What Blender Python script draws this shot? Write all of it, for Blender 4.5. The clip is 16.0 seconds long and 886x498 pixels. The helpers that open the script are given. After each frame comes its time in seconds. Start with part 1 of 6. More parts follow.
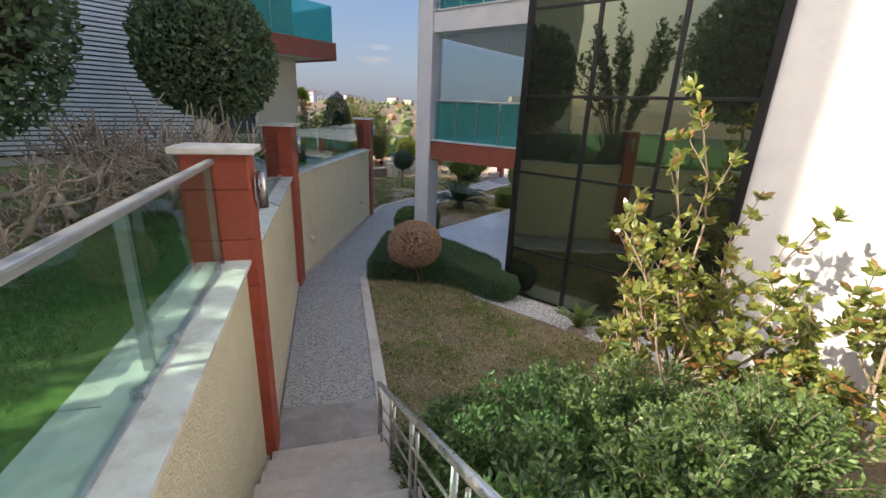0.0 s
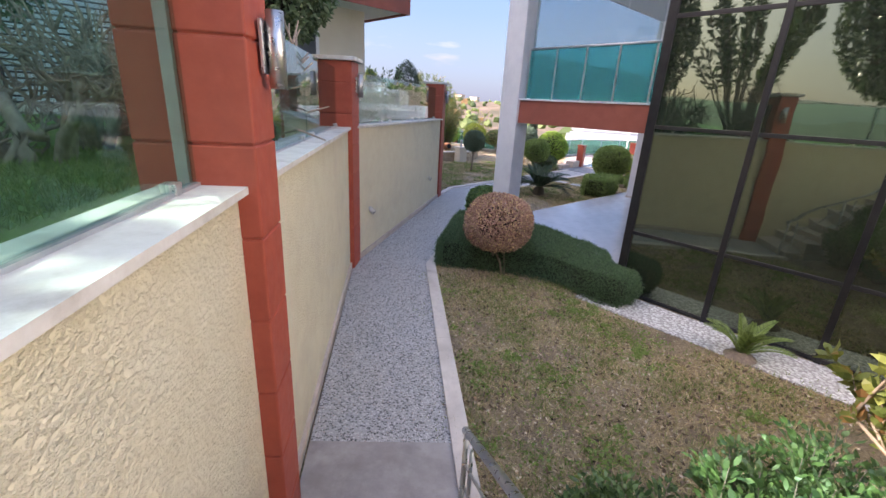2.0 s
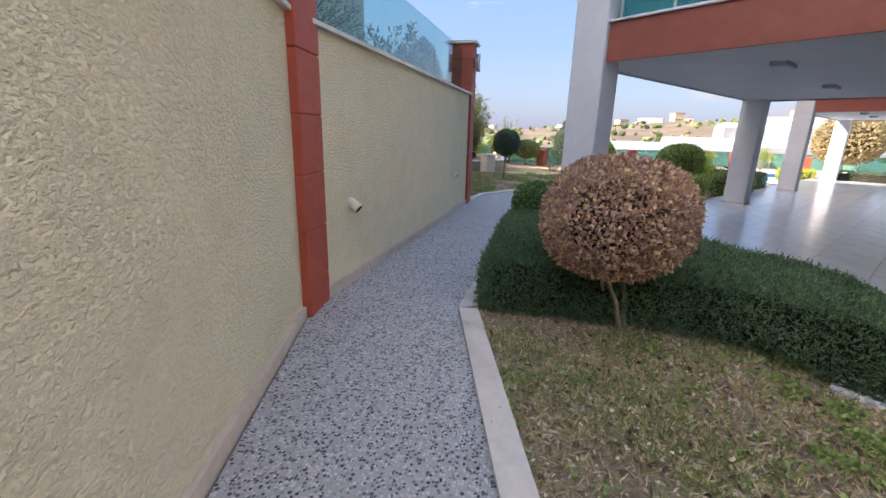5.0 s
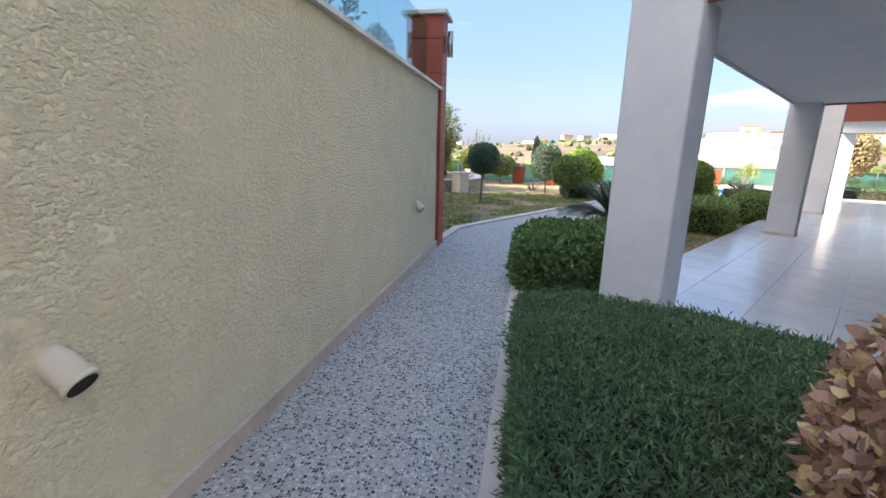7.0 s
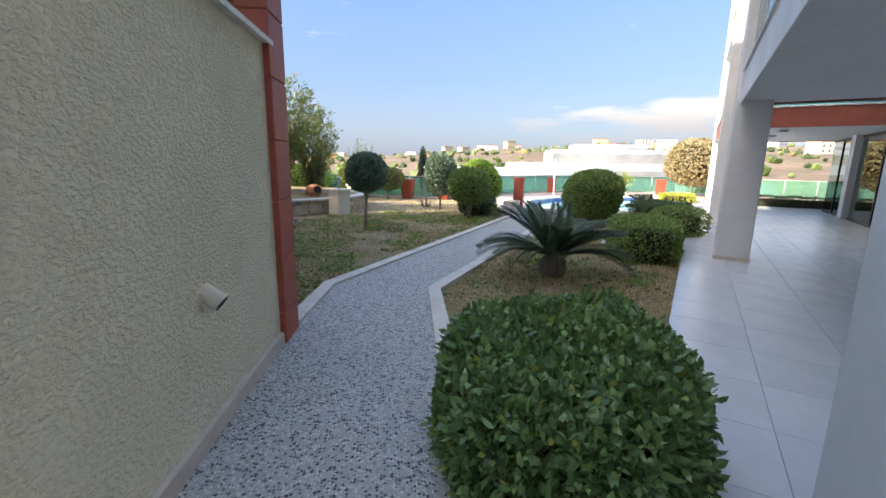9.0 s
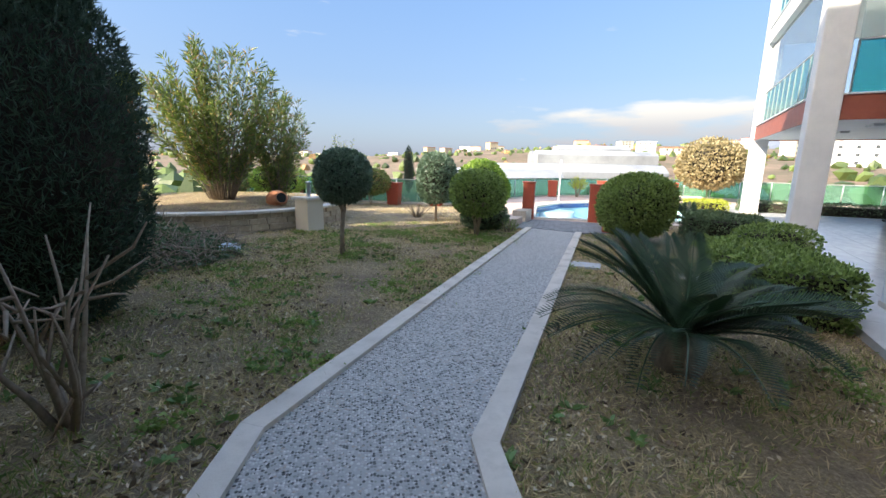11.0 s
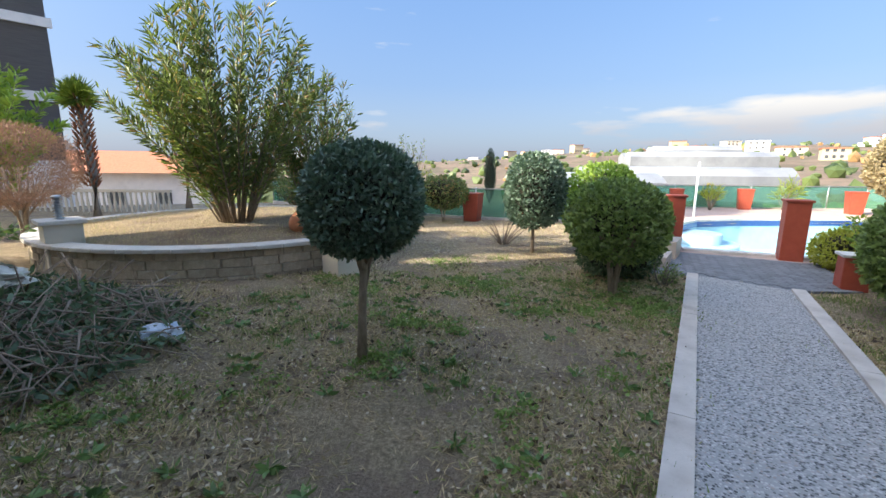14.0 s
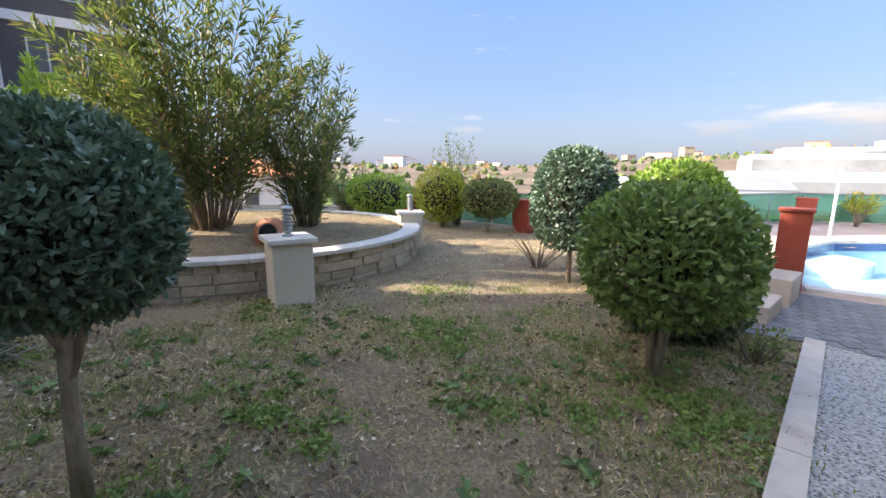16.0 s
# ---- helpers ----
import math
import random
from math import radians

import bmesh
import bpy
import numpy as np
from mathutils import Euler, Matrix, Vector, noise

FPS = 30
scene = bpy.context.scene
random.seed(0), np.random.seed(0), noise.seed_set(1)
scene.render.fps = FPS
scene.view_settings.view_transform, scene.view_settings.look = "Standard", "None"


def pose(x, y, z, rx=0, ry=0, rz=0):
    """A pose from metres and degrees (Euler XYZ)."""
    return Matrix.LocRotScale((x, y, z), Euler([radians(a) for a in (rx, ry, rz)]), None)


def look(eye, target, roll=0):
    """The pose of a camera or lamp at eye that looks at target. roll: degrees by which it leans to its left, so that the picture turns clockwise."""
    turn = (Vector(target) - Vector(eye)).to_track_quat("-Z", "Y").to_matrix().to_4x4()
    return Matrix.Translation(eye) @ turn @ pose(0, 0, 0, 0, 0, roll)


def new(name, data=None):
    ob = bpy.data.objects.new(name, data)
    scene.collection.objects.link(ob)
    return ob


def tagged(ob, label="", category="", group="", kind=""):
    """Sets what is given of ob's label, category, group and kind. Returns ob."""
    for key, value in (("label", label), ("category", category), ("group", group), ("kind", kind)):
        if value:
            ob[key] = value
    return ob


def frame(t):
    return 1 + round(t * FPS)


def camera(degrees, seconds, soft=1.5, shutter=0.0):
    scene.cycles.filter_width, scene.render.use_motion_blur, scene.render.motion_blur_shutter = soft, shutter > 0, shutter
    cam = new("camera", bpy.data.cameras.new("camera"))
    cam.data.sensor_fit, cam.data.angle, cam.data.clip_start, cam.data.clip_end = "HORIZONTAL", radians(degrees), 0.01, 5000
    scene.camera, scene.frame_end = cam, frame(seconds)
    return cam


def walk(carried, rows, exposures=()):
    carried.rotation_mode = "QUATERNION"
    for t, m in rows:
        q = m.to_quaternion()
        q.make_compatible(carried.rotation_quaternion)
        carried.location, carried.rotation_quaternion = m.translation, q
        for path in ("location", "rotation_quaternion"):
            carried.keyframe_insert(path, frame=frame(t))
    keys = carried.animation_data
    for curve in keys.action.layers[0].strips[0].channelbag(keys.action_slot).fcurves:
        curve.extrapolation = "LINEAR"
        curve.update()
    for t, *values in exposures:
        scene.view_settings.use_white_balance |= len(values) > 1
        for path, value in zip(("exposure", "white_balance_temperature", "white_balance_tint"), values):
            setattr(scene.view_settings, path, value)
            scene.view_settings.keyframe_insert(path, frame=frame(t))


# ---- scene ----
cam = camera(92.5, 16.0)
METRES, EYE, TILT, LEAN, TURN = 20.27, 3.61, 0.0, -1.0, 0.0
ROWS = [
    (0.0, 0.0, 0.0, 0.0, 0.44, -18.2, -1.33),
    (0.5, -0.0056, 0.0209, -0.0101, 4.38, -18.83, -1.07),
    (1.0, -0.0107, 0.0427, -0.021, 7.39, -19.25, -1.46),
    (1.5, -0.0179, 0.0636, -0.0322, 8.38, -19.3, -1.68),
    (2.0, -0.0263, 0.0857, -0.0447, 8.74, -18.73, -2.04),
    (2.5, -0.0344, 0.1082, -0.0576, 9.05, -17.61, -2.09),
    (3.0, -0.0404, 0.1305, -0.0708, 9.56, -16.39, -1.99),
    (5.5, -0.0712, 0.2862, -0.1034, 11.17, -14.84, -0.41),
    (6.0, -0.079, 0.321, -0.1021, 11.08, -14.35, -0.28),
    (6.5, -0.0797, 0.3545, -0.1043, 10.86, -13.77, -0.09),
    (7.0, -0.0823, 0.3895, -0.1041, 6.85, -13.04, -0.45),
    (7.5, -0.0831, 0.4222, -0.1044, -2.57, -12.34, -0.48),
    (8.0, -0.0884, 0.4602, -0.1043, -7.1, -12.01, -0.31),
    (8.5, -0.089, 0.4925, -0.1045, -7.92, -11.77, 0.01),
    (9.0, -0.0841, 0.5279, -0.1038, -8.39, -11.54, 0.15),
    (11.5, -0.0841, 0.6957, -0.1042, -10.94, -11.43, -0.05),
    (12.0, -0.0841, 0.7275, -0.1045, -10.77, -11.39, -0.08),
    (12.5, -0.0831, 0.7609, -0.1025, -10.04, -11.34, -0.12),
    (13.0, -0.0803, 0.7918, -0.1022, -9.32, -11.15, -0.02),
    (13.5, -0.0737, 0.8225, -0.1015, -7.7, -10.99, 0.11),
    (14.0, -0.0691, 0.8512, -0.1027, -0.21, -10.79, 0.57),
    (14.5, -0.056, 0.876, -0.1041, 7.79, -10.61, 0.6),
    (15.0, -0.0424, 0.9023, -0.1063, 10.56, -10.51, 0.27),
    (15.5, -0.0239, 0.9232, -0.1069, 11.58, -10.4, 0.22),
    (16.0, -0.0075, 0.9469, -0.1063, 12.11, -10.16, 0.37),
]
EXPOSURES = [(t, e, k, g) for t, e, k, g in ((0, 2.05, 7700, 13), (1, 2.55, 7300, 19), (2, 2.75, 7200, 22), (3.2, 2.65, 7200, 21), (5.5, 2.7, 7300, 17), (6.5, 2.85, 7400, 15), (7.5, 2.95, 7500, 12), (9, 2.6, 7500, 11), (11.5, 2.5, 7300, 8), (13, 2.5, 7200, 9), (14, 2.38, 7000, 9), (15, 2.5, 7150, 12), (16, 2.55, 7300, 14))]
walk(cam, [(t, pose(0, 0, EYE, TILT, LEAN, TURN) @ pose(METRES * x, METRES * y, METRES * z, 90 + pitch, roll, yaw)) for t, x, y, z, yaw, pitch, roll in ROWS], EXPOSURES)

# ---- world, sun, exposure ----
SUN_EL = radians(32)
SUN_TO = Vector((-0.94, -0.33, 0)).normalized()
world = bpy.data.worlds.new("world")
scene.world = world
world.use_nodes = True
wn = world.node_tree
sky = wn.nodes.new("ShaderNodeTexSky")
sky.sky_type = "NISHITA"
sky.sun_disc = False
sky.sun_elevation = SUN_EL
sky.sun_rotation = math.atan2(SUN_TO.x, SUN_TO.y)
sky.air_density = 0.9
sky.dust_density = 2.8
sky.ozone_density = 1.5
# hazy blue air low down, clear sky higher up, a long bank of cloud over the hills


def world_node(kind):
    return wn.nodes.new(kind)


def world_math(op, a, b):
    n = world_node("ShaderNodeMath")
    n.operation = op
    for sock, v in zip(n.inputs, (a, b)):
        if isinstance(v, (int, float)):
            sock.default_value = v
        else:
            wn.links.new(v, sock)
    return n.outputs[0]


def world_ramp(fac, stops):
    r = world_node("ShaderNodeValToRGB")
    e = r.color_ramp.elements
    while len(e) < len(stops):
        e.new(0.5)
    for el, (p, c) in zip(e, stops):
        el.position, el.color = p, ((c, c, c, 1) if isinstance(c, (int, float)) else (*c, 1))
    wn.links.new(fac, r.inputs[0])
    return r.outputs[0]


def world_mix(fac, a, b):
    n = world_node("ShaderNodeMix")
    n.data_type = "RGBA"
    for sock, v in ((n.inputs[0], fac), (n.inputs[6], a), (n.inputs[7], b)):
        if isinstance(v, tuple):
            sock.default_value = (*v, 1)
        else:
            wn.links.new(v, sock)
    return n.outputs[2]


sky_dir = world_node("ShaderNodeTexCoord").outputs["Generated"]
sky_xyz = world_node("ShaderNodeSeparateXYZ")
wn.links.new(sky_dir, sky_xyz.inputs[0])
sky_up = sky_xyz.outputs[2]
air = world_ramp(sky_up, [(0.0, (0.47, 0.56, 0.8)), (0.06, (0.36, 0.51, 0.81)), (0.18, (0.19, 0.385, 0.82)), (0.36, (0.11, 0.325, 0.82))])
clear = world_ramp(sky_up, [(0.0, 0.1), (0.36, 0.2), (0.75, 0.8)])
blue = world_mix(clear, air, sky.outputs[0])
stretch = world_node("ShaderNodeMapping")
stretch.inputs["Scale"].default_value = (1, 1, 4.5)
wn.links.new(sky_dir, stretch.inputs[0])
billow = world_node("ShaderNodeTexNoise")
for k, v in (("Scale", 5.5), ("Detail", 9), ("Roughness", 0.52)):
    billow.inputs[k].default_value = v
wn.links.new(stretch.outputs[0], billow.inputs["Vector"])
towards = world_node("ShaderNodeVectorMath")
towards.operation = "DOT_PRODUCT"
towards.inputs[1].default_value = (0.69, 0.72, 0.0)
wn.links.new(sky_dir, towards.inputs[0])
bank_az = world_ramp(towards.outputs["Value"], [(0.87, 0.0), (0.95, 1.0)])
bank_el = world_ramp(sky_up, [(0.03, 0.2), (0.075, 0.75), (0.112, 1.0), (0.15, 0.0)])
bank = world_math("MULTIPLY", world_math("MULTIPLY", bank_az, bank_el), 0.34)
cover = world_ramp(world_math("ADD", bank, billow.outputs[0]), [(0.64, 0.0), (0.84, 0.9)])
lit = world_ramp(sky_up, [(0.03, (0.62, 0.68, 0.86)), (0.08, (0.85, 0.88, 1.0)), (0.12, (1.3, 1.3, 1.32))])
wn.links.new(world_mix(cover, blue, lit), wn.nodes["Background"].inputs[0])
wn.nodes["Background"].inputs[1].default_value = 0.15
sun_data = bpy.data.lights.new("sun", "SUN")
sun_data.energy = 2.0
sun_data.angle = radians(0.6)
sun_data.color = (1.0, 0.94, 0.85)
sun = new("sun", sun_data)
sun_dir = SUN_TO * math.cos(SUN_EL) + Vector((0, 0, math.sin(SUN_EL)))
sun.matrix_world = look(sun_dir * 60, (0, 0, 0))


# ---- materials ----
def nodes_of(name):
    m = bpy.data.materials.new(name)
    m.use_nodes = True
    nt = m.node_tree
    return m, nt, nt.nodes, nt.links, nt.nodes["Principled BSDF"]


def ramp(nt, fac, stops):
    r = nt.nodes.new("ShaderNodeValToRGB")
    e = r.color_ramp.elements
    while len(e) < len(stops):
        e.new(0.5)
    for el, (p, c) in zip(e, stops):
        el.position, el.color = p, (*c, 1)
    nt.links.new(fac, r.inputs[0])
    return r.outputs[0]


def noise_node(nt, scale, detail=5, rough=0.6, vec=None):
    n = nt.nodes.new("ShaderNodeTexNoise")
    n.inputs["Scale"].default_value = scale
    n.inputs["Detail"].default_value = detail
    n.inputs["Roughness"].default_value = rough
    if vec is not None:
        nt.links.new(vec, n.inputs["Vector"])
    return n.outputs[0]


def mixc(nt, fac, a, b, kind="MIX"):
    n = nt.nodes.new("ShaderNodeMix")
    n.data_type, n.blend_type = "RGBA", kind
    for sock, v in ((n.inputs[0], fac), (n.inputs[6], a), (n.inputs[7], b)):
        if isinstance(v, (int, float)):
            sock.default_value = v
        elif isinstance(v, tuple):
            sock.default_value = (*v, 1)
        else:
            nt.links.new(v, sock)
    return n.outputs[2]


def bump(nt, height, strength, dist, normal=None):
    b = nt.nodes.new("ShaderNodeBump")
    b.inputs["Strength"].default_value = strength
    b.inputs["Distance"].default_value = dist
    nt.links.new(height, b.inputs["Height"])
    if normal is not None:
        nt.links.new(normal, b.inputs["Normal"])
    return b.outputs[0]


def coords(nt, scale=(1, 1, 1)):
    t = nt.nodes.new("ShaderNodeTexCoord")
    m = nt.nodes.new("ShaderNodeMapping")
    m.inputs["Scale"].default_value = scale
    nt.links.new(t.outputs["Object"], m.inputs["Vector"])
    return m.outputs[0]


def plain(name, c1, c2, scale=6.0, rough=0.6, bscale=80.0, bstr=0.2, bdist=0.003, metal=0.0, stain=None, sscale=0.7, vary=0.0, stretch=(1, 1, 1)):
    """Two-tone surface with grain, larger stains and fine relief."""
    m, nt, N, K, p = nodes_of(name)
    v = coords(nt, stretch)
    col = ramp(nt, noise_node(nt, scale, 6, 0.65, v), [(0.3, c1), (0.7, c2)])
    if stain:
        f = ramp(nt, noise_node(nt, sscale, 7, 0.7, v), [(0.48, (0, 0, 0)), (0.72, (1, 1, 1))])
        col = mixc(nt, f, col, stain)
    if vary:
        o = N.new("ShaderNodeObjectInfo")
        h = N.new("ShaderNodeHueSaturation")
        mr = N.new("ShaderNodeMapRange")
        mr.inputs[3].default_value, mr.inputs[4].default_value = 1 - vary, 1 + vary
        K.new(o.outputs["Random"], mr.inputs[0])
        K.new(mr.outputs[0], h.inputs["Value"])
        K.new(col, h.inputs["Color"])
        col = h.outputs[0]
    K.new(col, p.inputs["Base Color"])
    p.inputs["Metallic"].default_value = metal
    rr = N.new("ShaderNodeMapRange")
    rr.inputs[3].default_value, rr.inputs[4].default_value = max(0.02, rough - 0.12), min(1, rough + 0.12)
    K.new(noise_node(nt, scale * 2.3, 3, 0.5, v), rr.inputs[0])
    K.new(rr.outputs[0], p.inputs["Roughness"])
    if bstr:
        K.new(bump(nt, noise_node(nt, bscale, 4, 0.6, v), bstr, bdist), p.inputs["Normal"])
    return m


def leaf_mat(name, dark, light, rough=0.45, trans=0.25, odd=None, odd_amount=0.06):
    m, nt, N, K, p = nodes_of(name)
    g = N.new("ShaderNodeNewGeometry")
    stops = [(0.0, dark), (0.75, light)]
    if odd:
        stops = [(0.0, dark), (1 - odd_amount - 0.02, light), (1 - odd_amount, odd), (1.0, odd)]
    col = ramp(nt, g.outputs["Random Per Island"], stops)
    v = coords(nt)
    f = ramp(nt, noise_node(nt, 2.2, 3, 0.6, v), [(0.35, (0, 0, 0)), (0.75, (0.45, 0.45, 0.45))])
    col = mixc(nt, f, col, tuple(0.5 * a + 0.5 * b for a, b in zip(dark, light)))
    K.new(col, p.inputs["Base Color"])
    p.inputs["Roughness"].default_value = rough
    t = N.new("ShaderNodeBsdfTranslucent")
    K.new(mixc(nt, 0.5, col, (light[0] * 1.3, light[1] * 1.35, light[2] * 0.6)), t.inputs[0])
    mx = N.new("ShaderNodeMixShader")
    mx.inputs[0].default_value = trans
    K.new(p.outputs[0], mx.inputs[1])
    K.new(t.outputs[0], mx.inputs[2])
    K.new(mx.outputs[0], N["Material Output"].inputs[0])
    return m


def glass_mat(name, tint, see=0.6, rough=0.02, body=0.6):
    """Thin architectural pane: tinted see-through with a mirror sheen."""
    m, nt, N, K, p = nodes_of(name)
    tr = N.new("ShaderNodeBsdfTransparent")
    tr.inputs[0].default_value = (*tint, 1)
    p.inputs["Base Color"].default_value = (tint[0] * body, tint[1] * body, tint[2] * body, 1)
    p.inputs["Roughness"].default_value = rough
    p.inputs["Specular IOR Level"].default_value = 0.0
    mx = N.new("ShaderNodeMixShader")
    mx.inputs[0].default_value = see
    K.new(p.outputs[0], mx.inputs[1])
    K.new(tr.outputs[0], mx.inputs[2])
    gl = N.new("ShaderNodeBsdfGlossy")
    gl.inputs["Roughness"].default_value = rough
    lw = N.new("ShaderNodeLayerWeight")
    lw.inputs[0].default_value = 0.5
    fr = N.new("ShaderNodeMath")
    fr.operation = "POWER"
    fr.inputs[1].default_value = 4.0
    K.new(lw.outputs["Facing"], fr.inputs[0])
    top = N.new("ShaderNodeMixShader")
    K.new(fr.outputs[0], top.inputs[0])
    K.new(mx.outputs[0], top.inputs[1])
    K.new(gl.outputs[0], top.inputs[2])
    K.new(top.outputs[0], N["Material Output"].inputs[0])
    return m


def stucco():
    m, nt, N, K, p = nodes_of("stucco")
    v = coords(nt)
    w = coords(nt, (1, 1, 1.6))
    col = ramp(nt, noise_node(nt, 5, 6, 0.7, v), [(0.3, (0.79, 0.71, 0.5)), (0.7, (0.86, 0.79, 0.58))])
    f = ramp(nt, noise_node(nt, 0.8, 7, 0.7, v), [(0.5, (0, 0, 0)), (0.8, (0.5, 0.5, 0.5))])
    col = mixc(nt, f, col, (0.52, 0.44, 0.33))
    K.new(col, p.inputs["Base Color"])
    p.inputs["Roughness"].default_value = 0.9
    big = noise_node(nt, 36, 4, 0.6, w)
    b1 = bump(nt, ramp(nt, big, [(0.42, (0, 0, 0)), (0.7, (1, 1, 1))]), 0.9, 0.0125)
    K.new(bump(nt, noise_node(nt, 150, 3, 0.6, v), 0.35, 0.0025, b1), p.inputs["Normal"])
    return m


def pebbles(name, cell, tones, mortar, bstr=0.6):
    m, nt, N, K, p = nodes_of(name)
    v = coords(nt)
    vo = N.new("ShaderNodeTexVoronoi")
    vo.inputs["Scale"].default_value = 1 / cell
    vo.inputs["Randomness"].default_value = 1.0
    K.new(v, vo.inputs["Vector"])
    sep = N.new("ShaderNodeSeparateColor")
    K.new(vo.outputs["Color"], sep.inputs[0])
    col = ramp(nt, sep.outputs[0], tones)
    col = mixc(nt, ramp(nt, vo.outputs["Distance"], [(0.42, (0, 0, 0)), (0.62, (1, 1, 1))]), col, mortar)
    col = mixc(nt, ramp(nt, noise_node(nt, 0.9, 6, 0.7, v), [(0.5, (0, 0, 0)), (0.85, (0.4, 0.4, 0.4))]), col, mortar)
    K.new(col, p.inputs["Base Color"])
    p.inputs["Roughness"].default_value = 0.75
    inv = ramp(nt, vo.outputs["Distance"], [(0.0, (1, 1, 1)), (0.65, (0, 0, 0))])
    K.new(bump(nt, inv, bstr, cell * 0.4), p.inputs["Normal"])
    return m


def lawn_mat():
    """Thatch of dry grass with bare soil, worn patches and green weeds between."""
    m, nt, N, K, p = nodes_of("lawn")
    v = coords(nt)
    dry = ramp(nt, noise_node(nt, 38, 10, 0.85, v), [(0.34, (0.09, 0.065, 0.04)), (0.45, (0.34, 0.26, 0.16)), (0.55, (0.58, 0.46, 0.29)), (0.66, (0.88, 0.75, 0.53))])
    grn = ramp(nt, noise_node(nt, 55, 8, 0.8, v), [(0.35, (0.04, 0.065, 0.015)), (0.65, (0.28, 0.36, 0.11))])
    f = ramp(nt, noise_node(nt, 0.9, 9, 0.78, v), [(0.56, (0, 0, 0)), (0.68, (0.6, 0.6, 0.6))])
    col = mixc(nt, f, dry, grn)
    soil = ramp(nt, noise_node(nt, 70, 9, 0.85, v), [(0.36, (0.1, 0.07, 0.048)), (0.52, (0.36, 0.265, 0.19)), (0.68, (0.74, 0.6, 0.46))])
    col = mixc(nt, ramp(nt, noise_node(nt, 1.3, 8, 0.78, v), [(0.48, (0, 0, 0)), (0.58, (0.9, 0.9, 0.9))]), col, soil)
    K.new(col, p.inputs["Base Color"])
    p.inputs["Roughness"].default_value = 0.95
    b1 = bump(nt, noise_node(nt, 13, 7, 0.85, v), 1.0, 0.07)
    K.new(bump(nt, noise_node(nt, 95, 5, 0.75, v), 1.0, 0.022, b1), p.inputs["Normal"])
    return m


def scrub_mat():
    m, nt, N, K, p = nodes_of("hill_scrub")
    v = coords(nt)
    col = ramp(nt, noise_node(nt, 0.035, 9, 0.7, v), [(0.3, (0.07, 0.065, 0.04)), (0.5, (0.17, 0.12, 0.085)), (0.7, (0.26, 0.19, 0.14))])
    col = mixc(nt, ramp(nt, noise_node(nt, 0.25, 6, 0.7, v), [(0.5, (0, 0, 0)), (0.62, (0.8, 0.8, 0.8))]), col, (0.08, 0.1, 0.05))
    K.new(col, p.inputs["Base Color"])
    p.inputs["Roughness"].default_value = 1.0
    return m


M_STUCCO = stucco()
M_RED = plain("red_paint", (0.36, 0.065, 0.035), (0.44, 0.09, 0.05), 7, 0.6, 120, 0.15, 0.002, stain=(0.3, 0.06, 0.04))
M_CAP = plain("marble_cap", (0.62, 0.58, 0.52), (0.76, 0.73, 0.68), 9, 0.55, 60, 0.2, 0.003, stain=(0.38, 0.34, 0.28), sscale=2.2)
M_WHITE = plain("white_paint", (0.7, 0.71, 0.73), (0.8, 0.8, 0.81), 2.5, 0.6, 90, 0.12, 0.002, stain=(0.62, 0.63, 0.65))
M_CEIL = plain("ceiling_paint", (0.68, 0.68, 0.68), (0.75, 0.75, 0.75), 2, 0.7, 60, 0.05, 0.001)
M_FASCIA = plain("fascia_paint", (0.3, 0.085, 0.06), (0.37, 0.11, 0.075), 5, 0.5, 100, 0.08, 0.001, stain=(0.26, 0.09, 0.07))
M_PATH = pebbles("pebble_wash", 0.0165, [(0.0, (0.03, 0.03, 0.03)), (0.26, (0.13, 0.13, 0.125)), (0.4, (0.37, 0.37, 0.355)), (0.62, (0.66, 0.64, 0.62)), (0.84, (0.5, 0.49, 0.47)), (1.0, (0.42, 0.34, 0.29))], (0.4, 0.395, 0.38), 0.9)
M_GRAVEL = pebbles("white_gravel", 0.04, [(0.0, (0.6, 0.6, 0.58)), (1.0, (0.86, 0.86, 0.85))], (0.4, 0.39, 0.37), 1.0)
M_KERB = plain("concrete_kerb", (0.56, 0.51, 0.45), (0.7, 0.64, 0.57), 12, 0.85, 70, 0.4, 0.004, stain=(0.4, 0.35, 0.3), sscale=3)
M_SKIRT = plain("cement_skirt", (0.5, 0.42, 0.36), (0.6, 0.52, 0.45), 10, 0.9, 60, 0.4, 0.004, stain=(0.42, 0.35, 0.29), sscale=2)
M_APRON = plain("trowelled_concrete", (0.3, 0.27, 0.25), (0.42, 0.385, 0.36), 5, 0.8, 70, 0.3, 0.003, stain=(0.24, 0.21, 0.19), sscale=1.5)
M_STEP = plain("travertine_step", (0.5, 0.42, 0.35), (0.62, 0.54, 0.46), 10, 0.6, 80, 0.2, 0.002, stain=(0.45, 0.37, 0.3), sscale=2)
M_LAWN = lawn_mat()
M_SCRUB = scrub_mat()
# bluish grey: distance haze is put into the mountain's colour
M_HAZED_ROCK = plain('grey_limestone', (0.13, 0.155, 0.2), (0.2, 0.225, 0.27), 0.004, 1.0, 0.02, 0.4, 8.0, stain=(0.17, 0.19, 0.18), sscale=0.002)
M_TURF = plain('green_turf', (0.06, 0.13, 0.02), (0.16, 0.28, 0.05), 22, 0.9, 90, 0.8, 0.015, stain=(0.2, 0.22, 0.08), sscale=0.8)
M_TILE = plain("terrace_tile", (0.54, 0.56, 0.58), (0.64, 0.65, 0.67), 3, 0.22, 60, 0.03, 0.001, vary=0.04, stain=(0.5, 0.51, 0.53))
M_GROUT = plain("tile_grout", (0.44, 0.45, 0.46), (0.54, 0.55, 0.56), 12, 0.9)
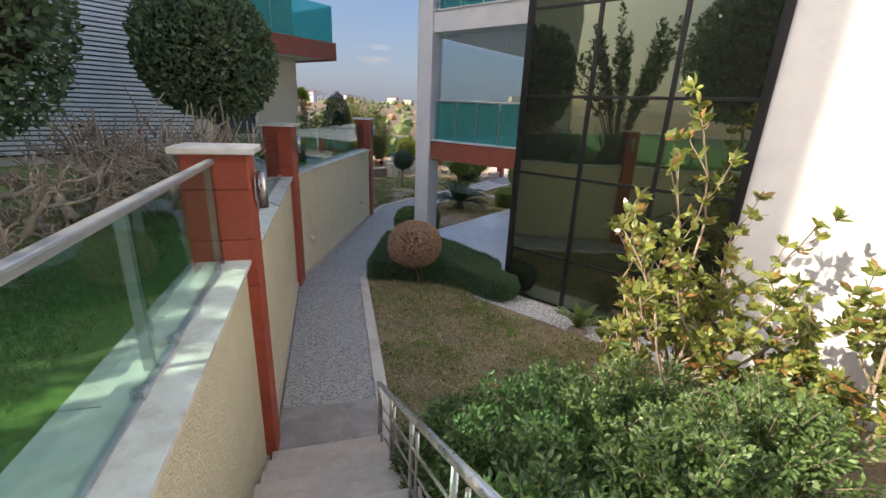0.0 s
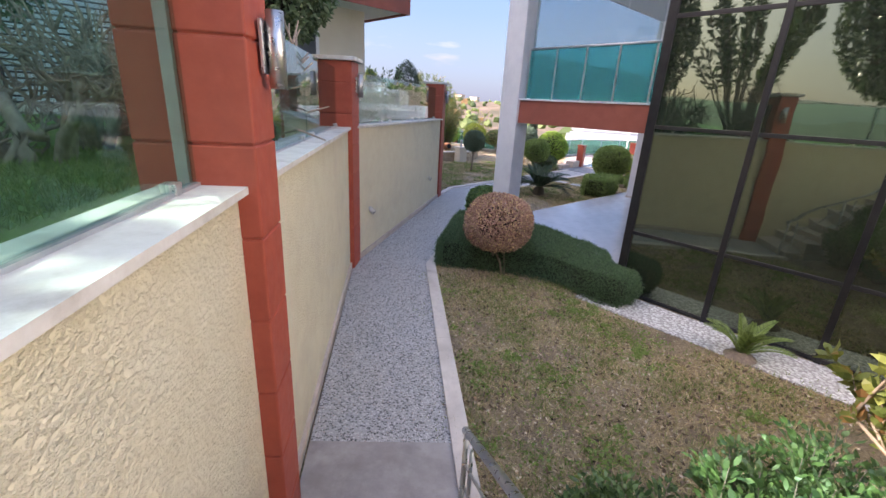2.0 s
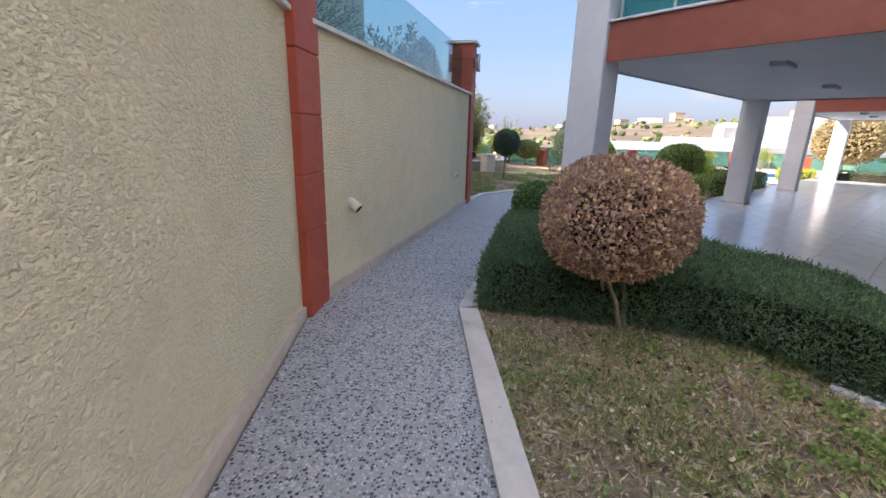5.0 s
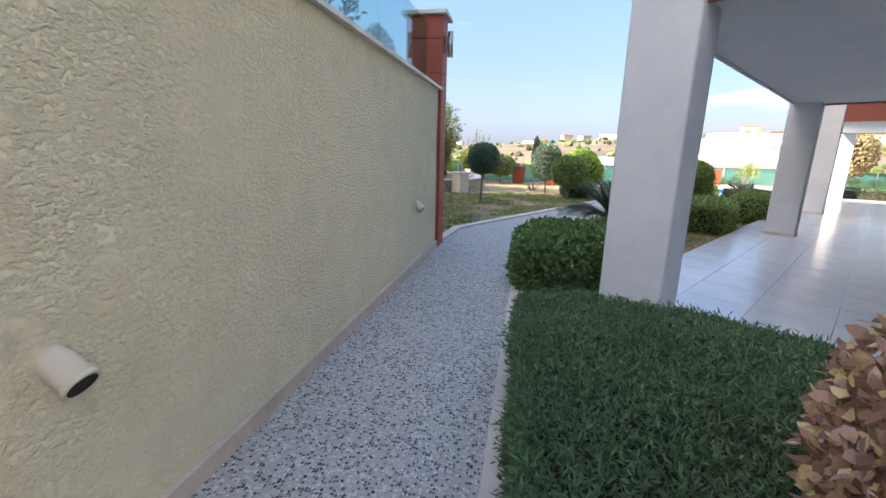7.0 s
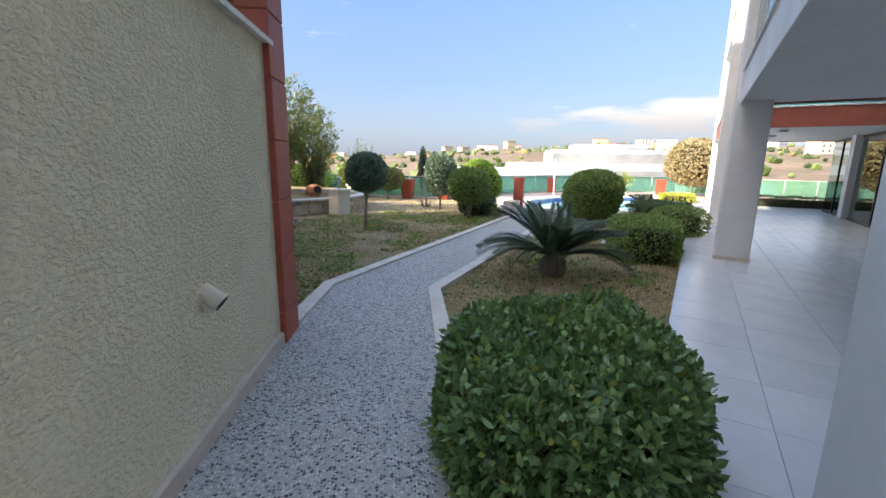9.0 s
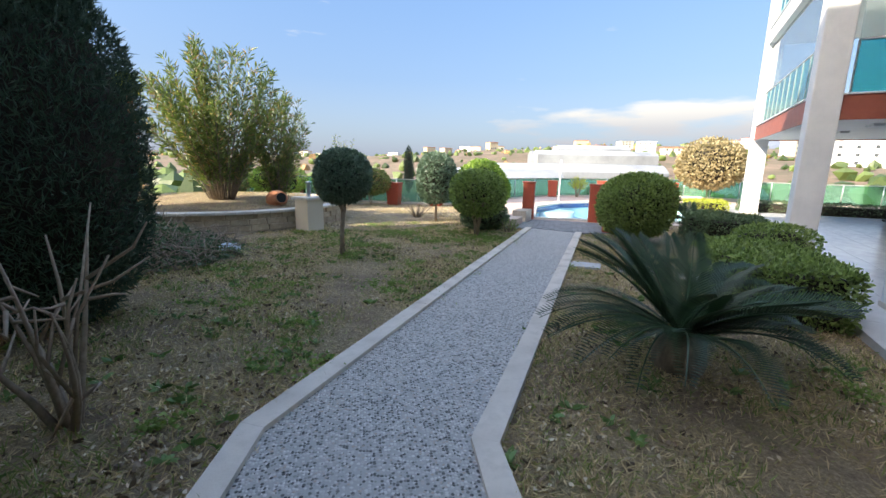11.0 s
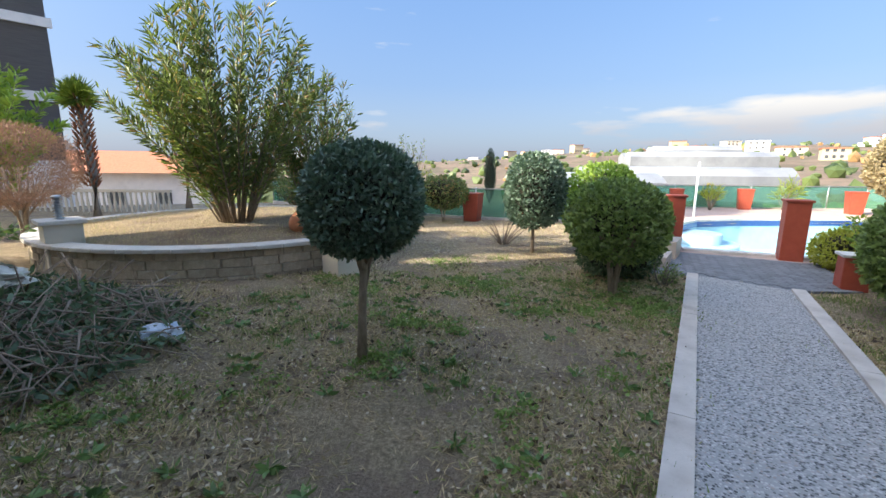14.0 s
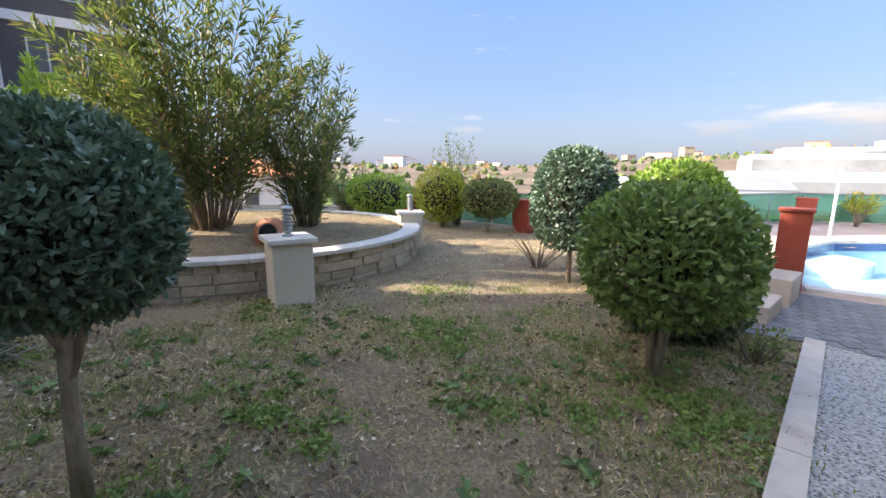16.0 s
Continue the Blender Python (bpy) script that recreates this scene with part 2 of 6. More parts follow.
M_BLACK = plain("black_aluminium", (0.012, 0.012, 0.014), (0.025, 0.025, 0.028), 8, 0.35, 120, 0.05, 0.001, metal=0.3)
M_ALU = plain("grey_aluminium", (0.42, 0.44, 0.45), (0.55, 0.57, 0.58), 9, 0.38, 100, 0.05, 0.001, metal=0.7)
M_STEEL = plain("stainless_steel", (0.5, 0.5, 0.49), (0.62, 0.62, 0.6), 12, 0.3, 150, 0.05, 0.001, metal=0.9)
M_GREENGLASS = glass_mat("green_glass", (0.68, 0.88, 0.84), 0.92, body=0.08)
M_TEALGLASS = glass_mat("teal_glass", (0.3, 0.85, 0.84), 0.75, body=0.5)
M_CLEAR = glass_mat("clear_glass", (0.86, 0.92, 0.93), 0.86)
M_NET = glass_mat("green_fence_glass", (0.42, 0.7, 0.6), 0.72, 0.15)
M_BARK = plain("bark", (0.15, 0.115, 0.085), (0.32, 0.26, 0.2), 30, 0.9, 60, 0.8, 0.01, stretch=(1, 1, 0.3))
M_TANBARK = plain("tan_bark", (0.2, 0.15, 0.105), (0.42, 0.33, 0.25), 28, 0.9, 60, 0.7, 0.008, stretch=(1, 1, 0.3))
M_TWIG = plain("bare_twig", (0.22, 0.165, 0.12), (0.4, 0.32, 0.25), 25, 0.9, 80, 0.5, 0.004)
# near-black brown: the shade deep in the foliage is in the colour
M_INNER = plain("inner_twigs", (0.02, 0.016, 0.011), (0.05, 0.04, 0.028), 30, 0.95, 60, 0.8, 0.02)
M_TERRA = plain("terracotta", (0.36, 0.13, 0.06), (0.46, 0.19, 0.1), 8, 0.8, 60, 0.3, 0.004, stain=(0.5, 0.28, 0.18), sscale=3)
# near-black: the dark of unlit insides is put into the colour
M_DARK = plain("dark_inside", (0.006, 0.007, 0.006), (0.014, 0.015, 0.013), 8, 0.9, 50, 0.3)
M_STONE = plain("rubble_stone", (0.34, 0.27, 0.19), (0.52, 0.43, 0.32), 14, 0.9, 40, 0.6, 0.01, vary=0.18)
M_POOL = plain("pool_tile", (0.42, 0.7, 0.8), (0.5, 0.78, 0.86), 4, 0.2, 40, 0.05, 0.001)
M_POOLBLUE = plain("blue_mosaic", (0.03, 0.09, 0.3), (0.06, 0.16, 0.42), 30, 0.25, 40, 0.05, 0.001)
M_DECK = plain("pink_paving", (0.45, 0.33, 0.27), (0.58, 0.45, 0.38), 6, 0.8, 60, 0.3, 0.003, stain=(0.62, 0.52, 0.46))
M_GRANITE = plain("granite_setts", (0.13, 0.14, 0.15), (0.24, 0.25, 0.27), 30, 0.8, 40, 0.6, 0.008, vary=0.15)
M_PLASTIC = plain("greenhouse_film", (0.2, 0.215, 0.23), (0.36, 0.38, 0.4), 0.12, 0.4, 1.2, 0.3, 0.1, stain=(0.4, 0.43, 0.45), sscale=0.05)
M_DGREY = plain("dark_grey_cladding", (0.075, 0.072, 0.075), (0.11, 0.105, 0.105), 1.5, 0.7, 20, 0.2, 0.01, stretch=(1, 1, 12))
M_ROOF = plain("roof_tile_red", (0.45, 0.15, 0.08), (0.55, 0.22, 0.12), 3, 0.85, 6, 0.6, 0.04, stretch=(6, 1, 1))
M_CREAM = plain("cream_render", (0.62, 0.56, 0.45), (0.7, 0.64, 0.53), 0.8, 0.8, 20, 0.1, 0.004)
M_WINDOW = plain("window_glass_far", (0.05, 0.06, 0.07), (0.12, 0.13, 0.14), 0.5, 0.12, 1, 0.0)
M_BAG = plain("plastic_bag", (0.55, 0.65, 0.78), (0.75, 0.8, 0.86), 8, 0.35, 30, 0.6, 0.01)
M_SACK = plain("pale_sack", (0.55, 0.53, 0.45), (0.7, 0.68, 0.6), 8, 0.7, 30, 0.6, 0.01)
M_SLATE = plain("stepping_slab", (0.4, 0.42, 0.44), (0.52, 0.53, 0.54), 9, 0.8, 60, 0.3, 0.003)
M_YELLOW = plain("yellow_render", (0.5, 0.42, 0.28), (0.58, 0.5, 0.36), 0.8, 0.8, 20, 0.1, 0.004)

L_TOPIARY = leaf_mat("leaf_dark_topiary", (0.035, 0.075, 0.045), (0.19, 0.28, 0.2), 0.32, 0.15)
L_LOW = leaf_mat("leaf_low_hedge", (0.025, 0.065, 0.032), (0.16, 0.27, 0.135), 0.55, 0.2)
L_HEDGE = leaf_mat("leaf_fine_hedge", (0.04, 0.085, 0.045), (0.15, 0.22, 0.11), 0.55, 0.15)
L_PITTO = leaf_mat("leaf_glossy_hedge", (0.025, 0.07, 0.022), (0.22, 0.36, 0.13), 0.32, 0.2, (0.4, 0.42, 0.09), 0.03)
L_BROWN = leaf_mat("leaf_autumn", (0.19, 0.085, 0.075), (0.7, 0.46, 0.38), 0.6, 0.25, (0.82, 0.66, 0.34), 0.18)
L_CYCAS = leaf_mat("leaf_cycad", (0.012, 0.036, 0.018), (0.05, 0.1, 0.05), 0.35, 0.08)
L_MAGNOLIA = leaf_mat("leaf_yellow_green", (0.06, 0.11, 0.03), (0.34, 0.36, 0.1), 0.35, 0.3, (0.300, 0.130, 0.060), 0.12)
L_MYRTLE = leaf_mat("leaf_myrtle", (0.022, 0.06, 0.022), (0.15, 0.24, 0.08), 0.42, 0.22)
L_OLEANDER = leaf_mat("leaf_oleander", (0.024, 0.052, 0.02), (0.26, 0.34, 0.11), 0.45, 0.3, (0.544, 0.304, 0.144), 0.1)
L_BRIGHT = leaf_mat("leaf_bright", (0.112, 0.240, 0.040), (0.384, 0.528, 0.096), 0.45, 0.3)
L_BALL = leaf_mat("leaf_ball_bush", (0.035, 0.07, 0.022), (0.3, 0.41, 0.13), 0.42, 0.3)
L_YELLOW = leaf_mat("leaf_yellow_hedge", (0.300, 0.360, 0.040), (0.500, 0.520, 0.080), 0.5, 0.3)
L_GOLD = leaf_mat("leaf_golden_dry", (0.24, 0.19, 0.1), (0.42, 0.35, 0.2), 0.6, 0.25)
L_PINK = leaf_mat("leaf_bare_pink", (0.300, 0.170, 0.130), (0.420, 0.270, 0.200), 0.7, 0.2)
L_CYPRESS = leaf_mat("leaf_cypress", (0.024, 0.056, 0.035), (0.072, 0.128, 0.080), 0.65, 0.08)
L_PALM = leaf_mat("leaf_palm", (0.120, 0.200, 0.030), (0.350, 0.420, 0.080), 0.5, 0.3)
L_GRASS = leaf_mat("grass_blade", (0.24, 0.17, 0.1), (0.88, 0.72, 0.48), 0.7, 0.25, (0.26, 0.34, 0.1), 0.15)
L_GRASSGREEN = leaf_mat("green_grass_blade", (0.12, 0.18, 0.05), (0.29, 0.36, 0.12), 0.6, 0.3)
L_WEED = leaf_mat("weed_leaf", (0.05, 0.1, 0.03), (0.2, 0.32, 0.1), 0.45, 0.25)
L_CLOVER = leaf_mat("clover_leaf", (0.1, 0.17, 0.04), (0.3, 0.41, 0.12), 0.5, 0.3)
L_DEAD = leaf_mat("rotting_leaf", (0.06, 0.042, 0.028), (0.28, 0.2, 0.13), 0.8, 0.05)
L_LITTER = leaf_mat("fallen_leaf", (0.28, 0.2, 0.12), (0.8, 0.7, 0.54), 0.7, 0.1)


def mirror_glass():
    m, nt, N, K, p = nodes_of("facade_glass")
    p.inputs["Base Color"].default_value = (0.15, 0.18, 0.135, 1)
    p.inputs["Metallic"].default_value = 0.9
    p.inputs["Roughness"].default_value = 0.025
    v = coords(nt, (0.6, 0.6, 1.6))
    K.new(bump(nt, noise_node(nt, 0.9, 2, 0.4, v), 0.12, 0.05), p.inputs["Normal"])
    return m


M_FACADE = mirror_glass()


# ---- builders ----
def thing(name, label, category, m=None, group="", kind=""):
    e = new(name)
    e.empty_display_size = 0.2
    if m is not None:
        e.matrix_world = m
    return tagged(e, label, category, group, kind)


def part(name, bm, material, parent, label="", smooth=False):
    me = bpy.data.meshes.new(name)
    if smooth:
        for f in bm.faces:
            f.smooth = True
    bm.to_mesh(me)
    bm.free()
    me.materials.append(material)
    ob = new(name, me)
    ob.parent = parent
    if label:
        tagged(ob, label)
    return ob


def solo(name, bm, material, label, category, group="", kind="", smooth=False, m=None):
    ob = part(name, bm, material, None, "", smooth)
    if m is not None:
        ob.matrix_world = m
    return tagged(ob, label, category, group, kind)


def again(ob, m, parent=None):
    """A second object on the same mesh."""
    o = new(ob.name.split(".")[0], ob.data)
    o.parent = parent if parent is not None else ob.parent
    o.matrix_local = m
    return o


def box(x0, y0, z0, x1, y1, z1, bev=0.0, bm=None):
    bm = bm or bmesh.new()
    r = bmesh.ops.create_cube(bm, size=1, matrix=Matrix.LocRotScale(((x0 + x1) / 2, (y0 + y1) / 2, (z0 + z1) / 2), None, (x1 - x0, y1 - y0, z1 - z0)))
    if bev:
        es = list({e for v in r["verts"] for e in v.link_edges})
        bmesh.ops.bevel(bm, geom=es, offset=bev, segments=2, affect="EDGES", profile=0.5)
    return bm


def prism(poly, z0, z1, bm=None):
    """Upright prism over a plan polygon; z0, z1 numbers or functions of x, y."""
    bm = bm or bmesh.new()
    f0 = z0 if callable(z0) else (lambda x, y: z0)
    f1 = z1 if callable(z1) else (lambda x, y: z1)
    a = [bm.verts.new((x, y, f0(x, y))) for x, y in poly]
    b = [bm.verts.new((x, y, f1(x, y))) for x, y in poly]
    bm.faces.new(a[::-1])
    bm.faces.new(b)
    n = len(poly)
    for i in range(n):
        j = (i + 1) % n
        bm.faces.new((a[i], a[j], b[j], b[i]))
    bmesh.ops.recalc_face_normals(bm, faces=bm.faces)
    return bm


def beam(p, q, w, z0, z1, bm=None, bev=0.0):
    """Upright slab of width w along the plan line p-q."""
    d = Vector((q[0] - p[0], q[1] - p[1])).normalized()
    n = Vector((-d.y, d.x)) * w / 2
    poly = [(p[0] - n.x, p[1] - n.y), (q[0] - n.x, q[1] - n.y), (q[0] + n.x, q[1] + n.y), (p[0] + n.x, p[1] + n.y)]
    return prism(poly, z0, z1, bm)


def tube(pts, radii, seg=8, bm=None, cap=True):
    bm = bm or bmesh.new()
    pts = [Vector(p) for p in pts]
    rings = []
    for i, p in enumerate(pts):
        d = (pts[min(i + 1, len(pts) - 1)] - pts[max(i - 1, 0)]).normalized()
        q = d.to_track_quat("Z", "Y")
        r = radii[i] if isinstance(radii, (list, tuple)) else radii
        rings.append([bm.verts.new(p + q @ Vector((r * math.cos(2 * math.pi * k / seg), r * math.sin(2 * math.pi * k / seg), 0))) for k in range(seg)])
    for a, b in zip(rings, rings[1:]):
        for k in range(seg):
            f = bm.faces.new((a[k], a[(k + 1) % seg], b[(k + 1) % seg], b[k]))
            f.smooth = True
    if cap:
        bm.faces.new(rings[0][::-1])
        bm.faces.new(rings[-1])
    return bm


def lathe(profile, seg=24, bm=None):
    bm = bm or bmesh.new()
    rings = [[bm.verts.new((r * math.cos(2 * math.pi * k / seg), r * math.sin(2 * math.pi * k / seg), z)) for k in range(seg)] for r, z in profile]
    for a, b in zip(rings, rings[1:]):
        for k in range(seg):
            f = bm.faces.new((a[k], a[(k + 1) % seg], b[(k + 1) % seg], b[k]))
            f.smooth = True
    bm.faces.new(rings[0][::-1])
    bm.faces.new(rings[-1])
    return bm


def raw(name, verts, faces, material, parent=None, label=""):
    me = bpy.data.meshes.new(name)
    me.from_pydata(verts.tolist() if hasattr(verts, "tolist") else verts, [], faces.tolist() if hasattr(faces, "tolist") else faces)
    me.materials.append(material)
    ob = new(name, me)
    ob.parent = parent
    if label:
        tagged(ob, label)
    return ob


def unit(a):
    return a / np.maximum(np.linalg.norm(a, axis=1, keepdims=True), 1e-9)


def leaf_arrays(rng, P, D, length, width, fold=0.15):
    """Folded pointed leaves at P along D."""
    n = len(P)
    D = unit(D)
    S = unit(np.cross(D, rng.normal(size=(n, 3))))
    U = np.cross(S, D)
    L = (length * rng.uniform(0.65, 1.25, n))[:, None]
    W = (width * rng.uniform(0.7, 1.2, n))[:, None] / 2
    if width > 0.3 * length:
        lo, hi = P + D * L * 0.3, P + D * L * 0.68
        V = np.empty((n, 6, 3))
        V[:, 0] = P
        V[:, 1] = lo + S * W * 0.9 + U * W * fold * 2
        V[:, 2] = hi + S * W * 0.85 + U * W * fold
        V[:, 3] = P + D * L - U * L * 0.12
        V[:, 4] = hi - S * W * 0.85 + U * W * fold
        V[:, 5] = lo - S * W * 0.9 + U * W * fold * 2
        F = (np.arange(n) * 6)[:, None, None] + np.array([[0, 1, 5], [1, 2, 5], [2, 4, 5], [2, 3, 4]])[None]
        return V.reshape(-1, 3), F.reshape(-1, 3)
    mid = P + D * L * 0.45
    V = np.empty((n, 4, 3))
    V[:, 0] = P
    V[:, 1] = mid + S * W + U * W * fold * 2
    V[:, 2] = P + D * L - U * L * 0.12
    V[:, 3] = mid - S * W + U * W * fold * 2
    F = (np.arange(n) * 4)[:, None, None] + np.array([[0, 1, 2], [0, 2, 3]])[None]
    return V.reshape(-1, 3), F.reshape(-1, 3)


def lumps(rng, U, amp, k=9):
    """Smooth uneven radius over unit directions."""
    s = np.ones(len(U))
    for _ in range(k):
        d = unit(rng.normal(size=(1, 3)))[0]
        s += amp * rng.uniform(-1, 1) * np.exp(4.0 * (U @ d - 1))
    return s


def crown(name, parent, rng, c, radii, n, length, width, mat, power=2.0, amp=0.12, depth=0.28, core=0.86, upward=0.3, label=""):
    """Crown of leaves over a rounded body (power 2 ball, more is boxier), with a core coloured as inner shade."""
    U = unit(rng.normal(size=(n, 3)))
    k = (np.abs(U) ** power).sum(1) ** (-1 / power)
    r = lumps(rng, U, amp)
    rad = (k * r * (1 - depth * rng.random(n) ** 2.2))[:, None]
    R = np.array(radii)
    P = U * rad * R + np.array(c)
    D = unit(U / R) * 0.4 + rng.normal(size=(n, 3)) * 0.75 + np.array([0, 0, upward])
    V, F = leaf_arrays(rng, P, D, length, width)
    ob = raw(name, V, F, mat, parent, label)
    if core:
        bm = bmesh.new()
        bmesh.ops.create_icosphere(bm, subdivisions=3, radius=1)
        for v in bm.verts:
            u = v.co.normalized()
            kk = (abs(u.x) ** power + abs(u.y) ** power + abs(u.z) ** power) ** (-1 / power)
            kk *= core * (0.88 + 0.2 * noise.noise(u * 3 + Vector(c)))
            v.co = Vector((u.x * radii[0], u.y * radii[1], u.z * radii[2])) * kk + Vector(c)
        part("inner_growth", bm, M_INNER, ob, "core coloured dark for inner shade", smooth=True)
    return ob


def slab_leaves(rng, poly, z0, z1, n, length, width, rnd=0.03):
    """Leaves over the top and sides of a clipped hedge of any plan."""
    pts = np.array(poly)
    cen = pts.mean(0)
    per = np.linalg.norm(np.roll(pts, -1, 0) - pts, axis=1)
    area = 0.5 * abs(np.sum(pts[:, 0] * np.roll(pts[:, 1], -1) - pts[:, 1] * np.roll(pts[:, 0], -1)))
    side = per.sum() * (z1 - z0)
    nt = int(n * area / (area + side))
    out, dirs = [], []
    lo, hi = pts.min(0), pts.max(0)
    while len(out) < nt:
        q = lo + (hi - lo) * rng.random((nt * 2, 2))
        ins = np.zeros(len(q), bool)
        for a, b in zip(pts, np.roll(pts, -1, 0)):
            cond = (a[1] > q[:, 1]) != (b[1] > q[:, 1])
            with np.errstate(divide="ignore", invalid="ignore"):
                xx = (b[0] - a[0]) * (q[:, 1] - a[1]) / (b[1] - a[1]) + a[0]
            ins ^= cond & (q[:, 0] < xx)
        q = q[ins]
        for p in q[: nt - len(out)]:
            out.append((p[0], p[1], 1.0))
            dirs.append((0, 0, 1))
    ns = n - nt
    e = rng.choice(len(pts), ns, p=per / per.sum())
    w = rng.random(ns)[:, None]
    q = pts[e] * (1 - w) + np.roll(pts, -1, 0)[e] * w
    d = np.roll(pts, -1, 0)[e] - pts[e]
    ori = np.sign(np.sum(pts[:, 0] * np.roll(pts[:, 1], -1) - pts[:, 1] * np.roll(pts[:, 0], -1)))
    nrm = unit(np.c_[d[:, 1], -d[:, 0]]) * ori
    h = rng.random(ns)
    top = np.array(out)
    lump_t = np.array([noise.noise(Vector((x * 2.2, y * 2.2, 5))) for x, y, _ in out])
    gap = np.full(nt, 9.0)
    for a, b in zip(pts, np.roll(pts, -1, 0)):
        t = np.clip(((top[:, :2] - a) @ (b - a)) / ((b - a) @ (b - a)), 0, 1)[:, None]
        gap = np.minimum(gap, np.linalg.norm(top[:, :2] - a - t * (b - a), axis=1))
    drop = rnd * np.clip(1 - gap / 0.28, 0, 1) ** 2
    P1 = np.c_[top[:, :2], z1 - 0.02 - drop + 0.05 * lump_t - 0.06 * rng.random(nt) ** 2 + 0.05 * rng.random(nt) ** 9]
    lump_s = np.array([noise.noise(Vector((x * 2.2, y * 2.2, hh * 2))) for (x, y), hh in zip(q, h)])
    off = (0.06 * lump_s - 0.08 * rng.random(ns) ** 2 - (0.06 + 0.5 * rnd) * (np.clip(h - 0.75, 0, 1) / 0.25) ** 2 - 0.06 * np.clip(0.25 - h, 0, 1) / 0.25 + 0.05 * rng.random(ns) ** 9)[:, None]
    P2 = np.c_[q + nrm * off, z0 + (z1 - z0 - 0.5 * rnd) * h]
    P = np.r_[P1, P2]
    D = np.r_[np.array(dirs) * 0.7, np.c_[nrm, np.full(ns, 0.35)] * 0.5] + rng.normal(size=(n, 3)) * 0.7
    return leaf_arrays(rng, P, D, length, width)


def hedge(name, label, poly, z0, h, n, length, width, mat, seed, rnd=0.03):
    rng = np.random.default_rng(seed)
    e = thing(name, label, "hedge", pose(poly[0][0], poly[0][1], z0))
    loc = [(x - poly[0][0], y - poly[0][1]) for x, y in poly]
    V, F = slab_leaves(rng, loc, 0.0, h, n, length, width, rnd)
    lv = raw("foliage", V, F, mat, e)
    cx, cy = np.mean(loc, 0)
    ori = 1 if sum(a[0] * b[1] - a[1] * b[0] for a, b in zip(loc, loc[1:] + loc[:1])) > 0 else -1
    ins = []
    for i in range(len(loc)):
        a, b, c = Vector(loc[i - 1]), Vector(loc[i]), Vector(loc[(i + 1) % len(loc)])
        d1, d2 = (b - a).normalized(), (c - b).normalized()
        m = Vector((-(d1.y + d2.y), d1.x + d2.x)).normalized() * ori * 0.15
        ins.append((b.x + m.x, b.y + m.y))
    # solid core, coloured near-black for the shade between hedge leaves
    part("inner_growth", prism(ins, -0.02, h - 0.1 - 0.3 * rnd), M_INNER, lv, "core coloured dark for inner shade")
    for k in range(5):
        x, y = ins[k % len(ins)]
        x, y = x + (cx - x) * 0.25, y + (cy - y) * 0.25
        part("stem", tube([(x, y, -0.05), (x, y, h * 0.6)], [0.02, 0.012], 6), M_BARK, e)
    return e


# ---- ground ----
def smooth01(a):
    a = min(1.0, max(0.0, a))
    return a * a * (3 - 2 * a)


STAIR_O, STAIR_D, STAIR_R = Vector((-1.05, 3.6)), Vector((0.268, -0.963)), Vector((0.963, 0.268))


def gz(x, y):
    """Height of the garden: level at the wall, falling a little towards the pool, a planted bank beside the stairs."""
    z = 0.05 - 0.012 * min(25, max(0.0, y - 14)) - 0.01 * min(8, max(0.0, x + 2)) * smooth01((y - 12) / 4)
    p = Vector((x, y)) - STAIR_O
    s, r = p.dot(STAIR_D), p.dot(STAIR_R)
    if r > 0.64 and s > 0:
        z += 2.0 * smooth01(s / 4.6)
    return z


def far_z(x, y):
    """Open country: a dip past the fence, fields, low hills and a mountain to the right."""
    d = math.hypot(x, y)
    if d < 38:
        return 0.0
    z = -3.5 * smooth01((d - 38) / 30)
    a = math.degrees(math.atan2(x, y))
    z += (13 + 16 * smooth01((a + 5) / 35)) * smooth01((d - 80) / 430) * (0.85 + 0.3 * noise.noise(Vector((x, y, 0)) * 0.005))
    z += 430 * smooth01((a - 37) / 20) * smooth01((d - 900) / 1900) * (0.75 + 0.5 * noise.noise(Vector((x, y, 3)) * 0.0012))
    z += smooth01((d - 60) / 200) * 3 * noise.noise(Vector((x, y, 7)) * 0.02)
    return z


POOL = [(3.7, 26.0), (5.7, 25.1), (9.5, 24.4), (13, 27), (12.6, 31.6), (8.7, 31.4), (7.0, 31.0), (5.2, 29.4)]
DECK_Z = -0.13


def inside(x, y, poly):
    r = False
    for (ax, ay), (bx, by) in zip(poly, poly[1:] + poly[:1]):
        if (ay > y) != (by > y) and x < (bx - ax) * (y - ay) / (by - ay) + ax:
            r = not r
    return r


def axis(lo, hi, step, far):
    a = list(np.arange(lo, hi + 1e-6, step))
    g, p = step, lo
    left = []
    while p > -far:
        g *= 1.16
        p -= g
        left.append(p)
    g, p = step, hi
    right = []
    while p < far:
        g *= 1.16
        p += g
        right.append(p)
    return left[::-1] + a + right


GX, GY = axis(-10, 15, 0.25, 3800), axis(-5, 37, 0.25, 3800)
gv = [(x, y, gz(x, y) + far_z(x, y) + (0.018 * noise.noise(Vector((x * 1.7, y * 1.7, 0))) if abs(x) < 40 else 0)) for y in GY for x in GX]
nx = len(GX)
gf = []
for j in range(len(GY) - 1):
    for i in range(nx - 1):
        if not inside((GX[i] + GX[i + 1]) / 2, (GY[j] + GY[j + 1]) / 2, POOL):
            gf.append((j * nx + i, j * nx + i + 1, (j + 1) * nx + i + 1, (j + 1) * nx + i))
ground = raw("ground", gv, gf, M_LAWN)
ground.data.materials.append(M_SCRUB)
ground.data.materials.append(M_HAZED_ROCK)
